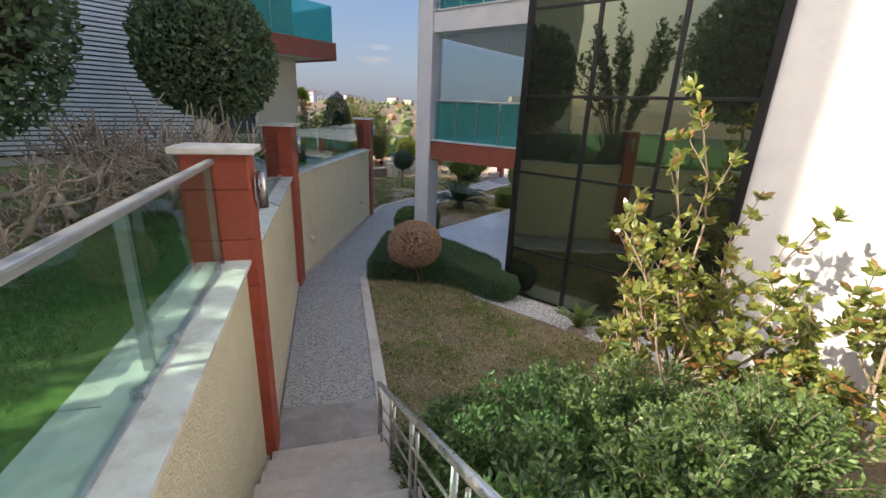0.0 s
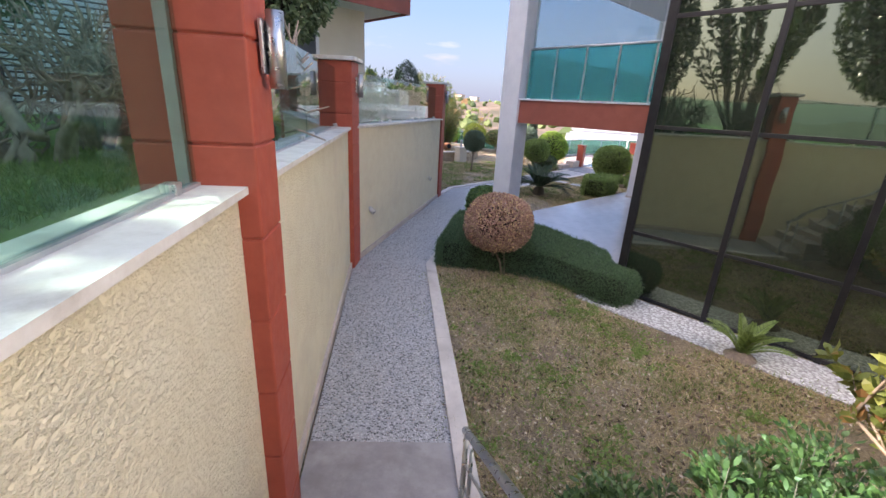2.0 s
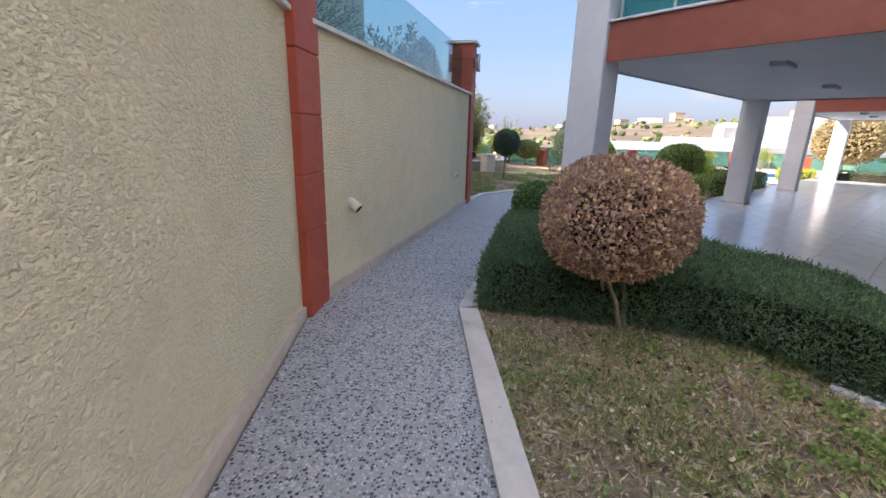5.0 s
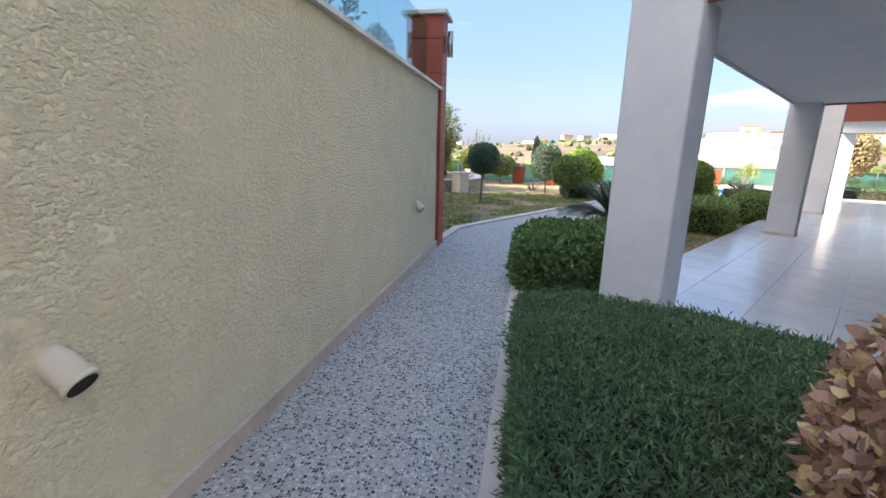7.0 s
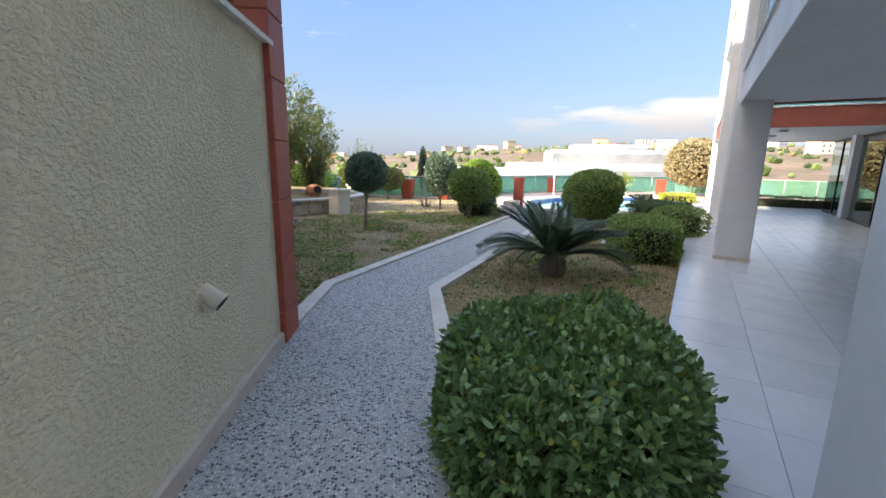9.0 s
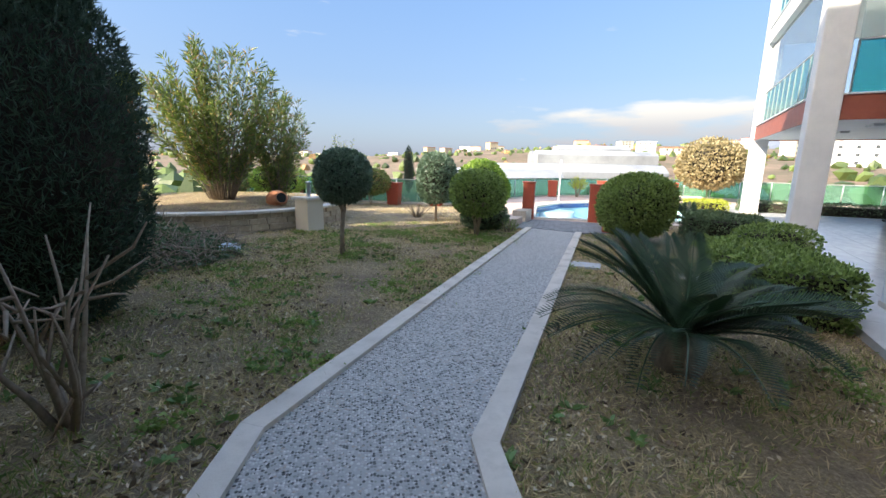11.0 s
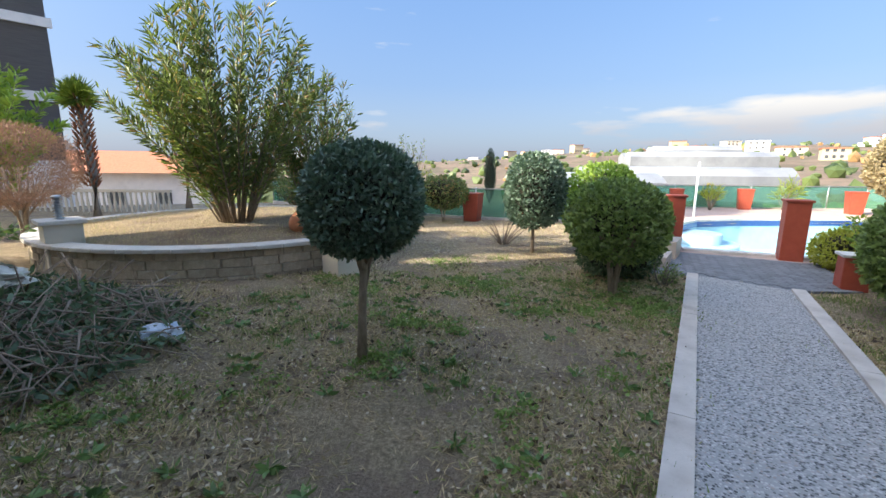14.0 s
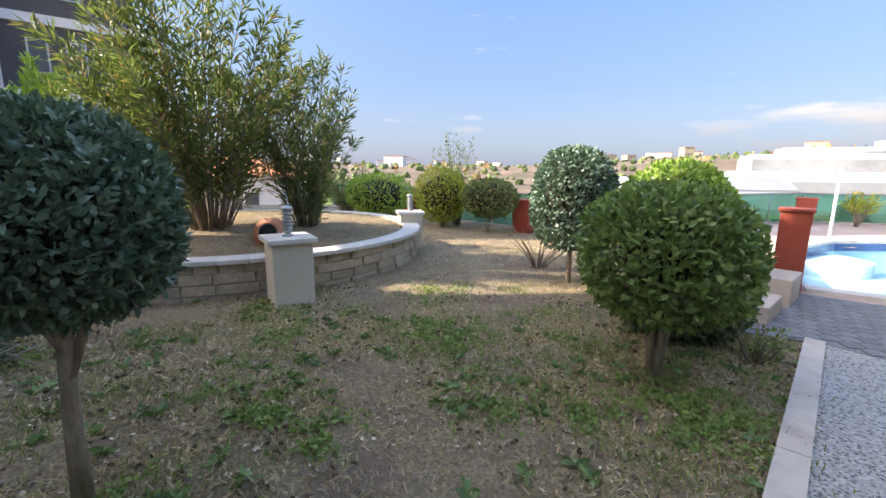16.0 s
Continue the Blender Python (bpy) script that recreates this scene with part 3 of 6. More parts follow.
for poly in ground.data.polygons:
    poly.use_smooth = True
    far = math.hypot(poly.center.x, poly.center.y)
    # beyond 1 km the haze-coloured rock is used
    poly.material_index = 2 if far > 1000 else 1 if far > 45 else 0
tagged(ground, "patchy dry lawn running out to brown fields and hills", "ground", kind="structure")


# ---- path, kerbs, stairs ----
def lerp_line(line, k):
    out = []
    for (ax, ay), (bx, by) in zip(line, line[1:]):
        out += [(ax + (bx - ax) * i / k, ay + (by - ay) * i / k) for i in range(k)]
    return out + [line[-1]]


LEFT = [(-1.64, 3.5), (-2.9, 8.2), (-2.66, 11.0), (-2.42, 14.1), (-2.2, 15.62), (2.58, 23.55)]
RIGHT = [(-0.54, 3.72), (-1.7, 8.4), (-1.45, 11.6), (-1.25, 13.8), (-1.13, 15.37), (3.36, 22.75)]
pa, pb = lerp_line(LEFT, 6), lerp_line(RIGHT, 6)
bm = bmesh.new()
cols = []
for (ax, ay), (bx, by) in zip(pa, pb):
    cols.append([bm.verts.new((ax + (bx - ax) * k / 4, ay + (by - ay) * k / 4, gz(ax + (bx - ax) * k / 4, ay + (by - ay) * k / 4) + 0.03)) for k in range(5)])
for a, b in zip(cols, cols[1:]):
    for k in range(4):
        bm.faces.new((a[k], a[k + 1], b[k + 1], b[k]))
solo("path", bm, M_PATH, "grey pebble-wash garden path between pale kerbs", "path", kind="structure", smooth=True)

# smooth concrete apron at the foot of the stairs
AP = [pa[0], pa[1], pb[1], pb[0]]
solo("apron", prism(AP, lambda x, y: gz(x, y) - 0.05, lambda x, y: gz(x, y) + 0.036), M_APRON, "smooth grey-brown concrete apron at the foot of the stairs", "paving", kind="structure")


def kerb(line, w=0.16, h=0.055, side=1):
    """A run of kerb stones along a plan line."""
    e = thing("kerb", "pale concrete kerb edging the pebble path", "kerb", pose(line[0][0], line[0][1], 0), kind="structure")
    ox, oy = line[0]
    n = len(line)
    nrm = []
    for i in range(n):
        a, b = Vector(line[max(i - 1, 0)]), Vector(line[min(i + 1, n - 1)])
        d = (b - a).normalized()
        nrm.append(Vector((-d.y, d.x)) * side * w)
    for i in range(n - 1):
        (ax, ay), (bx, by) = line[i], line[i + 1]
        na, nb = nrm[i], nrm[i + 1]
        seg = max(1, round(math.hypot(bx - ax, by - ay) / 2.6))
        for k in range(seg):
            t0, t1 = k / seg, (k + 1) / seg - 0.0008
            p0, p1 = (ax + (bx - ax) * t0, ay + (by - ay) * t0), (ax + (bx - ax) * t1, ay + (by - ay) * t1)
            q0, q1 = na.lerp(nb, t0), na.lerp(nb, t1)
            bmk = prism([(p0[0] - ox, p0[1] - oy), (p1[0] - ox, p1[1] - oy), (p1[0] + q1.x - ox, p1[1] + q1.y - oy), (p0[0] + q0.x - ox, p0[1] + q0.y - oy)],
                        lambda x, y: gz(x + ox, y + oy) - 0.1, lambda x, y: gz(x + ox, y + oy) + h)
            part("kerb_stone", bmk, M_KERB, e)
    return e


kerb(RIGHT[:2], 0.16, 0.06, -1)
kerb(RIGHT[1:], 0.15, 0.06, -1)
kerb(LEFT[3:], 0.15, 0.06, 1)

# stairs down from the upper garden, along the wall
st = thing("staircase", "pale travertine garden stairs beside the retaining wall", "stairs", pose(-1.05, 3.6, 0.05, 0, 0, math.degrees(math.atan2(STAIR_D.y, STAIR_D.x)) - 90), kind="structure")
for i in range(13):
    d0 = i * 0.3
    part("tread", box(-0.6, d0 - 0.025, 0.17 * i + 0.13, 0.6, d0 + 0.31, 0.17 * (i + 1), 0.008), M_STEP, st)
    part("riser", box(-0.595, d0, 0.17 * i, 0.595, d0 + 0.27, 0.17 * i + 0.128), M_STEP, st)
bm = bmesh.new()
for i in range(13):
    box(-0.59, i * 0.3 + 0.02, -0.3, 0.59, 4.2, 0.17 * i + 0.005, 0, bm)
part("stair_base", bm, M_KERB, st)
part("landing", box(-0.6, 13 * 0.3 - 0.02, 1.5, 0.6, 13 * 0.3 + 3, 2.21, 0.006), M_STEP, st)

# steel handrail beside the stairs (local x is towards the wall, y up the stairs)
hr = thing("handrail", "stainless steel tube handrail with posts beside the stairs", "handrail", st.matrix_world.copy())
sl = 0.17 / 0.3
rx = -0.5
RAIL = 0.76
part("top_rail", tube([(rx, -0.12, RAIL), (rx, 3.4, RAIL + sl * 3.5)], 0.024, 12), M_STEEL, hr)
for k in range(3):
    part("mid_rail", tube([(rx, -0.08, 0.2 + 0.17 * k), (rx, 3.4, 0.2 + 0.17 * k + sl * 3.5)], 0.009, 8), M_STEEL, hr)
for k in range(5):
    y = -0.08 + 0.85 * k
    part("post", tube([(rx, y, sl * y), (rx, y, RAIL + sl * (y + 0.1))], 0.018, 10), M_STEEL, hr)
    part("post", tube([(rx, y + 0.16, sl * y + 0.05), (rx, y + 0.16, RAIL - 0.03 + sl * (y + 0.2))], 0.012, 8), M_STEEL, hr)

# ---- retaining wall with ledge, glass and red pillars ----
WALL_A = [(-0.35, -1.25), (-1.70, 3.48)]
WALL_B = [(-1.72, 3.6), (-2.9, 8.05)]
WALL_C = [(-2.9, 8.05), (-2.44, 14.05)]
LEDGE_Z = 2.3


def offset(line, d):
    """Plan line shifted to its left by d."""
    (ax, ay), (bx, by) = line
    u = Vector((bx - ax, by - ay)).normalized()
    n = Vector((-u.y, u.x)) * d
    return [(ax + n.x, ay + n.y), (bx + n.x, by + n.y)]


def wall_run(name, line, z0, glass_h, rail):
    w = thing(name, "cream rough-cast retaining wall with a marble ledge", "wall", kind="structure")
    mid = offset(line, 0.15)
    part("plaster", beam(mid[0], mid[1], 0.30, z0, LEDGE_Z - 0.035), M_STUCCO, w)
    cp = offset(line, 0.13)
    part("ledge", beam(cp[0], cp[1], 0.36, LEDGE_Z - 0.034, LEDGE_Z), M_CAP, w, "weathered white marble ledge")
    ft = offset(line, -0.012)
    part("skirt", beam(ft[0], ft[1], 0.035, z0 if z0 > 0 else -0.1, 0.17), M_SKIRT, w)
    gl = offset(line, 0.17)
    d = Vector((gl[1][0] - gl[0][0], gl[1][1] - gl[0][1]))
    L = d.length
    d.normalize()
    g = thing("glass_balustrade", "green-tinted glass balustrade on the marble ledge", "balustrade", pose(gl[0][0], gl[0][1], LEDGE_Z, 0, 0, math.degrees(math.atan2(d.y, d.x))))
    n = max(1, round(L / 1.9))
    for i in range(n):
        x0, x1 = L * i / n + 0.012, L * (i + 1) / n - 0.012
        part("pane", box(x0, -0.006, 0.012, x1, 0.006, glass_h), M_GREENGLASS, g)
        part("clamp", box(x0 + 0.2, -0.03, 0.0, x0 + 0.26, 0.03, 0.05, 0.004), M_STEEL, g)
        part("clamp", box(x1 - 0.26, -0.03, 0.0, x1 - 0.2, 0.03, 0.05, 0.004), M_STEEL, g)
    part("bottom_channel", box(0, -0.022, 0.0, L, 0.022, 0.014), M_ALU, g)
    if rail:
        part("top_rail", box(0, -0.03, glass_h, L, 0.03, glass_h + 0.045, 0.012), M_ALU, g, "white aluminium handrail")
        for i in range(n + 1):
            x = min(L - 0.03, max(0.03, L * i / n))
            part("upright", box(x - 0.02, 0.012, 0.0, x + 0.02, 0.06, glass_h), M_ALU, g)
    return w


wall_run("wall_lower_stairs", WALL_A, -0.4, 0.82, True)
wall_run("wall_middle", WALL_B, -0.4, 0.8, False)
wall_run("wall_path", WALL_C, -0.4, 0.8, False)


def pillar(x, y, turn, top=3.2, w=0.36, dep=0.5):
    """Red pillar of scored blocks with an overhanging marble cap; local -y faces down the path, +x towards it."""
    e = thing("red_pillar", "brick-red painted pillar with scored joints and pale cap", "pillar", pose(x, y, 0, 0, 0, turn), group="red pillars on the wall")
    z, k = -0.1, 0
    while z < top - 0.05:
        h = min(0.43, top - z)
        part("block", box(-dep + 0.0, 0, z + 0.004, 0.0, w, z + h - 0.004, 0.009), M_RED, e)
        z += h
        k += 1
    part("core", box(-dep + 0.012, 0.012, -0.1, -0.012, w - 0.012, top), M_RED, e)
    part("cap", box(-dep - 0.06, -0.06, top, 0.06, w + 0.06, top + 0.055, 0.01), M_CAP, e, "pale marble cap")
    lamp = part("wall_lamp", box(0.012, w * 0.4, top - 0.42, 0.03, w * 0.4 + 0.12, top - 0.2, 0.004), M_STEEL, e, "small steel wall lamp")
    part("lamp_tube", tube([(0.07, w * 0.4 + 0.06, top - 0.48), (0.07, w * 0.4 + 0.06, top - 0.16)], 0.04, 12), M_STEEL, lamp)
    return e


pillar(-1.60, 3.48, 15, w=0.33)
pillar(-2.80, 7.94, 6, w=0.42)
pillar(-2.40, 13.96, -4)


def vent(x, y, z, turn):
    e = thing("vent_cowl", "small cream plastic drain cowl on the wall", "vent", pose(x, y, z, 0, 0, turn), group="drain cowls")
    part("cowl", tube([(-0.03, 0, 0.045), (0.02, 0, 0.025), (0.085, 0, -0.025)], [0.046, 0.047, 0.047], 20), M_CREAM, e)
    part("rim", tube([(0.076, 0, -0.018), (0.09, 0, -0.029)], [0.051, 0.051], 20), M_CREAM, e)
    # black disc stands in for the shade inside the cowl
    part("mouth", tube([(0.0895, 0, -0.0287), (0.0915, 0, -0.0302)], [0.042, 0.042], 16), M_DARK, e)
    return e


vent(-2.84, 8.85, 0.83, -4)
vent(-2.55, 12.88, 0.8, -4)

# ---- apartment building on the right ----
BM = pose(-0.76, 11.24, 0.05, 0, 0, -39)
bld = thing("apartment_building", "white apartment building on columns with red fascias and teal glass balconies", "building", BM)


def bcol(x, y, z1=8.6, s=0.46, dy=0.4):
    c = part("column", box(x, y, -0.3, x + s, y + dy, z1, 0.02), M_WHITE, bld)
    part("plinth", box(x - 0.008, y - 0.008, 0.013, x + s + 0.008, y + dy + 0.008, 0.07), M_KERB, c)


for cy in (0.0, 6.85, 11.7, 18.4):
    bcol(0.0, cy)
for cy in (11.1, 15.5):
    bcol(3.35, cy, 2.5, 0.42)


def balcony(x0, y0, x1, y1, z, red_front, back, open_front=True):
    """A storey: slab with soffit, painted fascia, teal glass rail and folding panes along the open sides."""
    fh = 0.44
    part("slab", box(x0 + 0.03, y0 + 0.03, z - fh + 0.03, x1, y1 - 0.03, z - 0.02), M_CEIL, bld)
    mat = M_FASCIA if red_front else M_WHITE
    part("fascia", box(x0, y0, z - fh, x1, y0 + 0.028, z, 0.004), mat, bld)
    part("fascia", box(x0, y0 + 0.03, z - fh, x0 + 0.028, y1 - 0.03, z, 0.004), M_FASCIA if y0 > 5 and red_front else M_WHITE, bld)
    part("fascia", box(x0, y1 - 0.028, z - fh, x1, y1, z, 0.004), mat, bld)
    part("slab_edge", box(x0 - 0.03, y0 - 0.03, z, x1, y1 + 0.03, z + 0.03, 0.006), M_WHITE, bld)
    runs = [((x0 + 0.5, y0 + 0.06), (back, y0 + 0.06)), ((x0 + 0.06, y0 + 0.5), (x0 + 0.06, y1 - 0.5))]
    for (ax, ay), (bx, by) in runs:
        L = math.hypot(bx - ax, by - ay)
        n = max(2, round(L / 0.62))
        for i in range(n):
            t0, t1 = i / n, (i + 1) / n
            ex, ey = ax + (bx - ax) * t0, ay + (by - ay) * t0
            fx, fy = ax + (bx - ax) * t1, ay + (by - ay) * t1
            if ax == bx:
                rail = part("rail_pane", box(ax - 0.005, ey + 0.01, z + 0.05, ax + 0.005, fy - 0.01, z + 0.92), M_TEALGLASS, bld)
                part("folding_pane", box(ax + 0.05, ey + 0.006, z + 0.05, ax + 0.058, fy - 0.006, z + 2.4), M_CLEAR, bld)
                part("rail_post", box(ax - 0.015, ey - 0.015, z + 0.03, ax + 0.015, ey + 0.015, z + 0.94), M_ALU, bld)
            else:
                rail = part("rail_pane", box(ex + 0.01, ay - 0.005, z + 0.05, fx - 0.01, ay + 0.005, z + 0.92), M_TEALGLASS, bld)
                part("folding_pane", box(ex + 0.006, ay + 0.05, z + 0.05, fx - 0.006, ay + 0.058, z + 2.4), M_CLEAR, bld)
                part("rail_post", box(ex - 0.015, ay - 0.015, z + 0.03, ex + 0.015, ay + 0.015, z + 0.94), M_ALU, bld)
        part("rail_top", tube([(ax, ay, z + 0.94), (bx, by, z + 0.94)], 0.022, 8), M_ALU, bld)


for lvl in range(2):
    z = 2.8 + 2.9 * lvl
    balcony(0.06, 0.06, 7.0, 7.25, z, lvl == 0, 3.62)
    balcony(0.06, 11.75, 7.0, 18.7, z, lvl == 0, 3.4)
# back walls of the storeys
part("back_wall", box(3.9, -0.9, 2.3, 12, 19.2, 8.6), M_WHITE, bld)
part("bridge_slab", box(3.4, 7.35, 2.36, 4.2, 11.55, 2.8), M_CEIL, bld)
part("roof_slab", box(-0.3, -1.3, 8.6, 12.3, 19.4, 8.9, 0.02), M_WHITE, bld)
# glazed rooms along the terrace
for y0, y1 in ((0.4, 3.4), (3.45, 6.8), (7.3, 11.0), (11.6, 15.4), (16.0, 18.3)):
    f = part("glazing_frame", box(3.46, y0, 0.004, 3.54, y1, 0.06), M_BLACK, bld)
    part("top_bar", box(3.46, y0, 2.3, 3.54, y1, 2.36), M_BLACK, f)
    n = 2
    for i in range(n):
        a, b = y0 + (y1 - y0) * i / n, y0 + (y1 - y0) * (i + 1) / n
        part("pane", box(3.49, a + 0.03, 0.06, 3.505, b - 0.03, 2.3), M_FACADE, f)
        part("stile", box(3.465, a, 0.06, 3.535, a + 0.05, 2.3), M_BLACK, f)
part("inner_wall", box(3.8, -0.9, 0.0, 11.8, 19.0, 2.3), M_CREAM, bld)

# mirror-glass front bay
GXM = (3.61, 4.83, 6.05, 7.18)
GZM = (0.06, 1.0, 2.5, 3.85, 5.25, 6.7, 8.2)
# near-black box: the unlit inside behind the panes, as colour
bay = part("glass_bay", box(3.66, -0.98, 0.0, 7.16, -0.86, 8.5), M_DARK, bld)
for i in range(3):
    for k in range(len(GZM) - 1):
        part("glass_pane", box(GXM[i] + 0.03, -1.035, GZM[k] + 0.025, GXM[i + 1] - 0.03, -1.02, GZM[k + 1] - 0.025), M_FACADE, bay)
for i, x in enumerate(GXM):
    w = 0.06 if i in (0, 3) else 0.035
    part("mullion", box(x - w, -1.06, 0.0, x + w, -0.98, 8.5, 0.006), M_BLACK, bay)
for z in GZM:
    part("transom", box(3.64, -1.05, z - 0.025, 7.16, -0.985, z + 0.025, 0.004), M_BLACK, bay)
part("glass_return", box(3.56, -1.0, 0.0, 3.6, 0.0, 8.5), M_BLACK, bay)
part("side_wall", box(7.24, -1.0, -0.2, 7.9, -0.7, 8.6), M_WHITE, bld)
wing = []
for x, y in ((4.72, 5.52), (4.9, -2.0), (12, -4), (12, 6)):
    q = BM.inverted() @ Vector((x, y, 0))
    wing.append((q.x, q.y))
part("wing_wall", prism(wing, -0.2, 9.0), M_WHITE, bld)

# terrace floor of large pale tiles
terr = thing("terrace", "glossy pale grey tiled terrace under the building", "floor", BM, kind="structure")
part("bed", box(-0.44, -0.06, -0.3, 3.8, 21.0, 0.0), M_GROUT, terr)
tb = None
for j in range(35):
    for i in range(7):
        x, y = -0.44 + 0.6 * i, -0.06 + 0.6 * j
        w = min(0.596, 3.8 - x - 0.004)
        if i == 0 and j == 0:
            tb = part("tile", box(0, 0, 0, 0.596, 0.596, 0.012), M_TILE, terr)
            tb.matrix_local = pose(x, y, 0.0)
        else:
            again(tb, pose(x, y, 0.0), terr)


def ceiling_light(x, y, z):
    e = thing("ceiling_light", "flat grey rectangular light on the soffit", "ceiling light", BM @ pose(x, y, z), group="soffit lights")
    part("housing", box(-0.09, -0.22, -0.05, 0.09, 0.22, 0.0, 0.01), M_ALU, e)
    part("diffuser", box(-0.07, -0.2, -0.06, 0.07, 0.2, -0.048, 0.005), M_WHITE, e)
    return e


for x, y in ((1.9, 1.6), (1.9, 4.6), (1.4, 13.2), (1.4, 15.2)):
    ceiling_light(x, y, 2.39)

# white gravel strip along the glass
bm = prism([(3.3, -1.75), (9.0, -1.75), (9.0, -1.06), (3.3, -1.06)], -0.1, 0.02)
solo("gravel_strip", bm, M_GRAVEL, "strip of white pebbles along the glass front", "gravel", kind="stuff", m=BM)


# ---- planting along the path ----
hedge("low_hedge", "clipped dark green low hedge beside the path", [(-1.54, 8.42), (-0.86, 8.42), (0.05, 8.36), (0.5, 8.1), (0.95, 7.6), (1.25, 7.5), (1.52, 7.66), (1.56, 7.88), (1.26, 8.22), (1.3, 8.75), (0.4, 9.98), (-0.4, 10.6), (-1.0, 10.82), (-1.45, 10.7)], 0.03, 0.55, 95000, 0.042, 0.011, L_LOW, 11, 0.06)
hedge("box_hedge", "clipped glossy green hedge block beside the terrace", [(-1.36, 12.1), (-1.2, 11.88), (-0.95, 11.78), (-0.6, 11.85), (-0.32, 12.1), (-0.14, 12.6), (-0.12, 13.0), (-0.3, 13.22), (-0.8, 13.2), (-1.2, 13.05), (-1.38, 12.6)], 0.03, 0.68, 26000, 0.058, 0.029, L_PITTO, 12, 0.13)
hedge("clipped_hedge", "low clipped green hedge beside the terrace edge", [(2.1, 16.6), (2.75, 16.3), (3.3, 17.1), (3.6, 18.0), (2.9, 18.3), (2.3, 17.6)], -0.03, 0.62, 9000, 0.06, 0.026, L_BALL, 13)
hedge("clipped_hedge", "clipped dark green hedge beyond the cycad", [(4.9, 20.5), (5.9, 20.1), (6.6, 21.0), (6.0, 21.9), (5.2, 21.6)], -0.06, 0.62, 8000, 0.055, 0.024, L_HEDGE, 14)
hedge("yellow_hedge", "low yellow-green hedge by the terrace", [(9.6, 26.4), (10.8, 26.0), (11.4, 27.0), (10.2, 27.5)], -0.1, 0.5, 3000, 0.06, 0.03, L_YELLOW, 15)
hedge("clipped_hedge", "dark hedge along the far end of the terrace", [(11.2, 26.0), (14.6, 23.3), (15.1, 23.9), (11.7, 26.6)], -0.1, 0.55, 5000, 0.06, 0.03, L_HEDGE, 16)


def topiary(name, label, x, y, trunk_h, radii, n, length, width, mat, seed, power=2.2, stems=1, lean=0.0, amp=0.08, core=0.86):
    rng = np.random.default_rng(seed)
    e = thing(name, label, "tree" if trunk_h > 0.5 else "bush", pose(x, y, gz(x, y) - 0.02))
    cz = trunk_h + radii[2] * 0.9
    for k in range(stems):
        a = 2 * math.pi * k / max(1, stems) + 0.7
        o = 0.05 * (stems > 1)
        t = 0.017 + 0.017 * (stems == 1) + 0.006 * (stems > 2)
        bx, by = o * math.cos(a), o * math.sin(a)
        part("trunk", tube([(bx * 0.3, by * 0.3, -0.05), (bx + lean * 0.3, by, trunk_h * 0.5), (bx * 2.4 + lean, by * 2.4, trunk_h + 0.1), (bx * 4 + lean, by * 4, cz)], [t * 1.3, t, t * 0.85, t * 0.4], 9), M_TANBARK, e)
        for j in range(4):
            b = a + j * 1.6 + 0.4
            part("limb", tube([(bx * 2 + lean * 0.8, by * 2, trunk_h * (0.72 + 0.06 * j)), (bx * 2 + lean + 0.3 * radii[0] * math.cos(b), by * 2 + 0.3 * radii[0] * math.sin(b), trunk_h + 0.15), (lean + 0.6 * radii[0] * math.cos(b), 0.6 * radii[0] * math.sin(b), cz)], [t * 0.7, t * 0.5, t * 0.2], 6), M_TANBARK, e)
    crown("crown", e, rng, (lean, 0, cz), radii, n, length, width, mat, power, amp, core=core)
    return e


topiary("autumn_bush", "round clipped bush with dry brown and yellow leaves", -0.38, 8.4, 0.5, (0.525, 0.525, 0.45), 15000, 0.036, 0.022, L_BROWN, 21, 2.2, 2, lean=-0.15, amp=0.1, core=0.72)
topiary("topiary_tree", "dark green ball-clipped tree on a bare trunk", -2.0, 20.47, 0.9, (0.45, 0.45, 0.44), 13000, 0.055, 0.023, L_TOPIARY, 22, 2.3, 1, 0.05, 0.16, 0.8)
topiary("topiary_tree", "rounded dark tree with a sunlit crown in the lawn", 0.42, 25.4, 0.62, (0.56, 0.56, 0.68), 8000, 0.07, 0.034, L_TOPIARY, 23, 2.5, 1, 0.0, 0.14, 0.78)
topiary("rounded_bush", "clipped multi-stemmed green bush by the path", 0.84, 22.5, 0.58, (0.57, 0.57, 0.47), 7500, 0.068, 0.036, L_BALL, 24, 2.3, 6, 0.0, 0.2, 0.6)
topiary("rounded_bush", "broad rounded dense green bush beside the path", 4.05, 21.5, 0.22, (0.76, 0.76, 0.66), 15000, 0.075, 0.036, L_BALL, 25, 2.4, 3, 0.0, 0.12)
topiary("leafy_shrub", "bright green shrub with reddish tips", 1.9, 25.6, 0.3, (0.85, 0.8, 0.8), 7000, 0.09, 0.04, L_BRIGHT, 26, 2.0, 3, amp=0.25)
topiary("low_bush", "dark low bush behind the rounded bush", 1.35, 23.6, 0.02, (0.6, 0.5, 0.36), 4000, 0.06, 0.03, L_HEDGE, 27, 2.2, 2)
topiary("small_tree", "small round olive-green tree near the fence", -1.3, 30.6, 0.5, (0.75, 0.7, 0.5), 4500, 0.08, 0.035, L_OLEANDER, 28, 2.2, 2)
topiary("golden_tree", "dry golden-leaved tree beyond the terrace", 15.8, 32.5, 0.9, (1.5, 1.5, 1.2), 6000, 0.16, 0.08, L_GOLD, 29, 2.2, 2)
topiary("yellow_shrub", "bright yellow-green shrub at the fence", -2.75, 31.4, 0.25, (0.75, 0.7, 0.75), 5000, 0.09, 0.03, L_YELLOW, 30, 2.0, 3, amp=0.25)
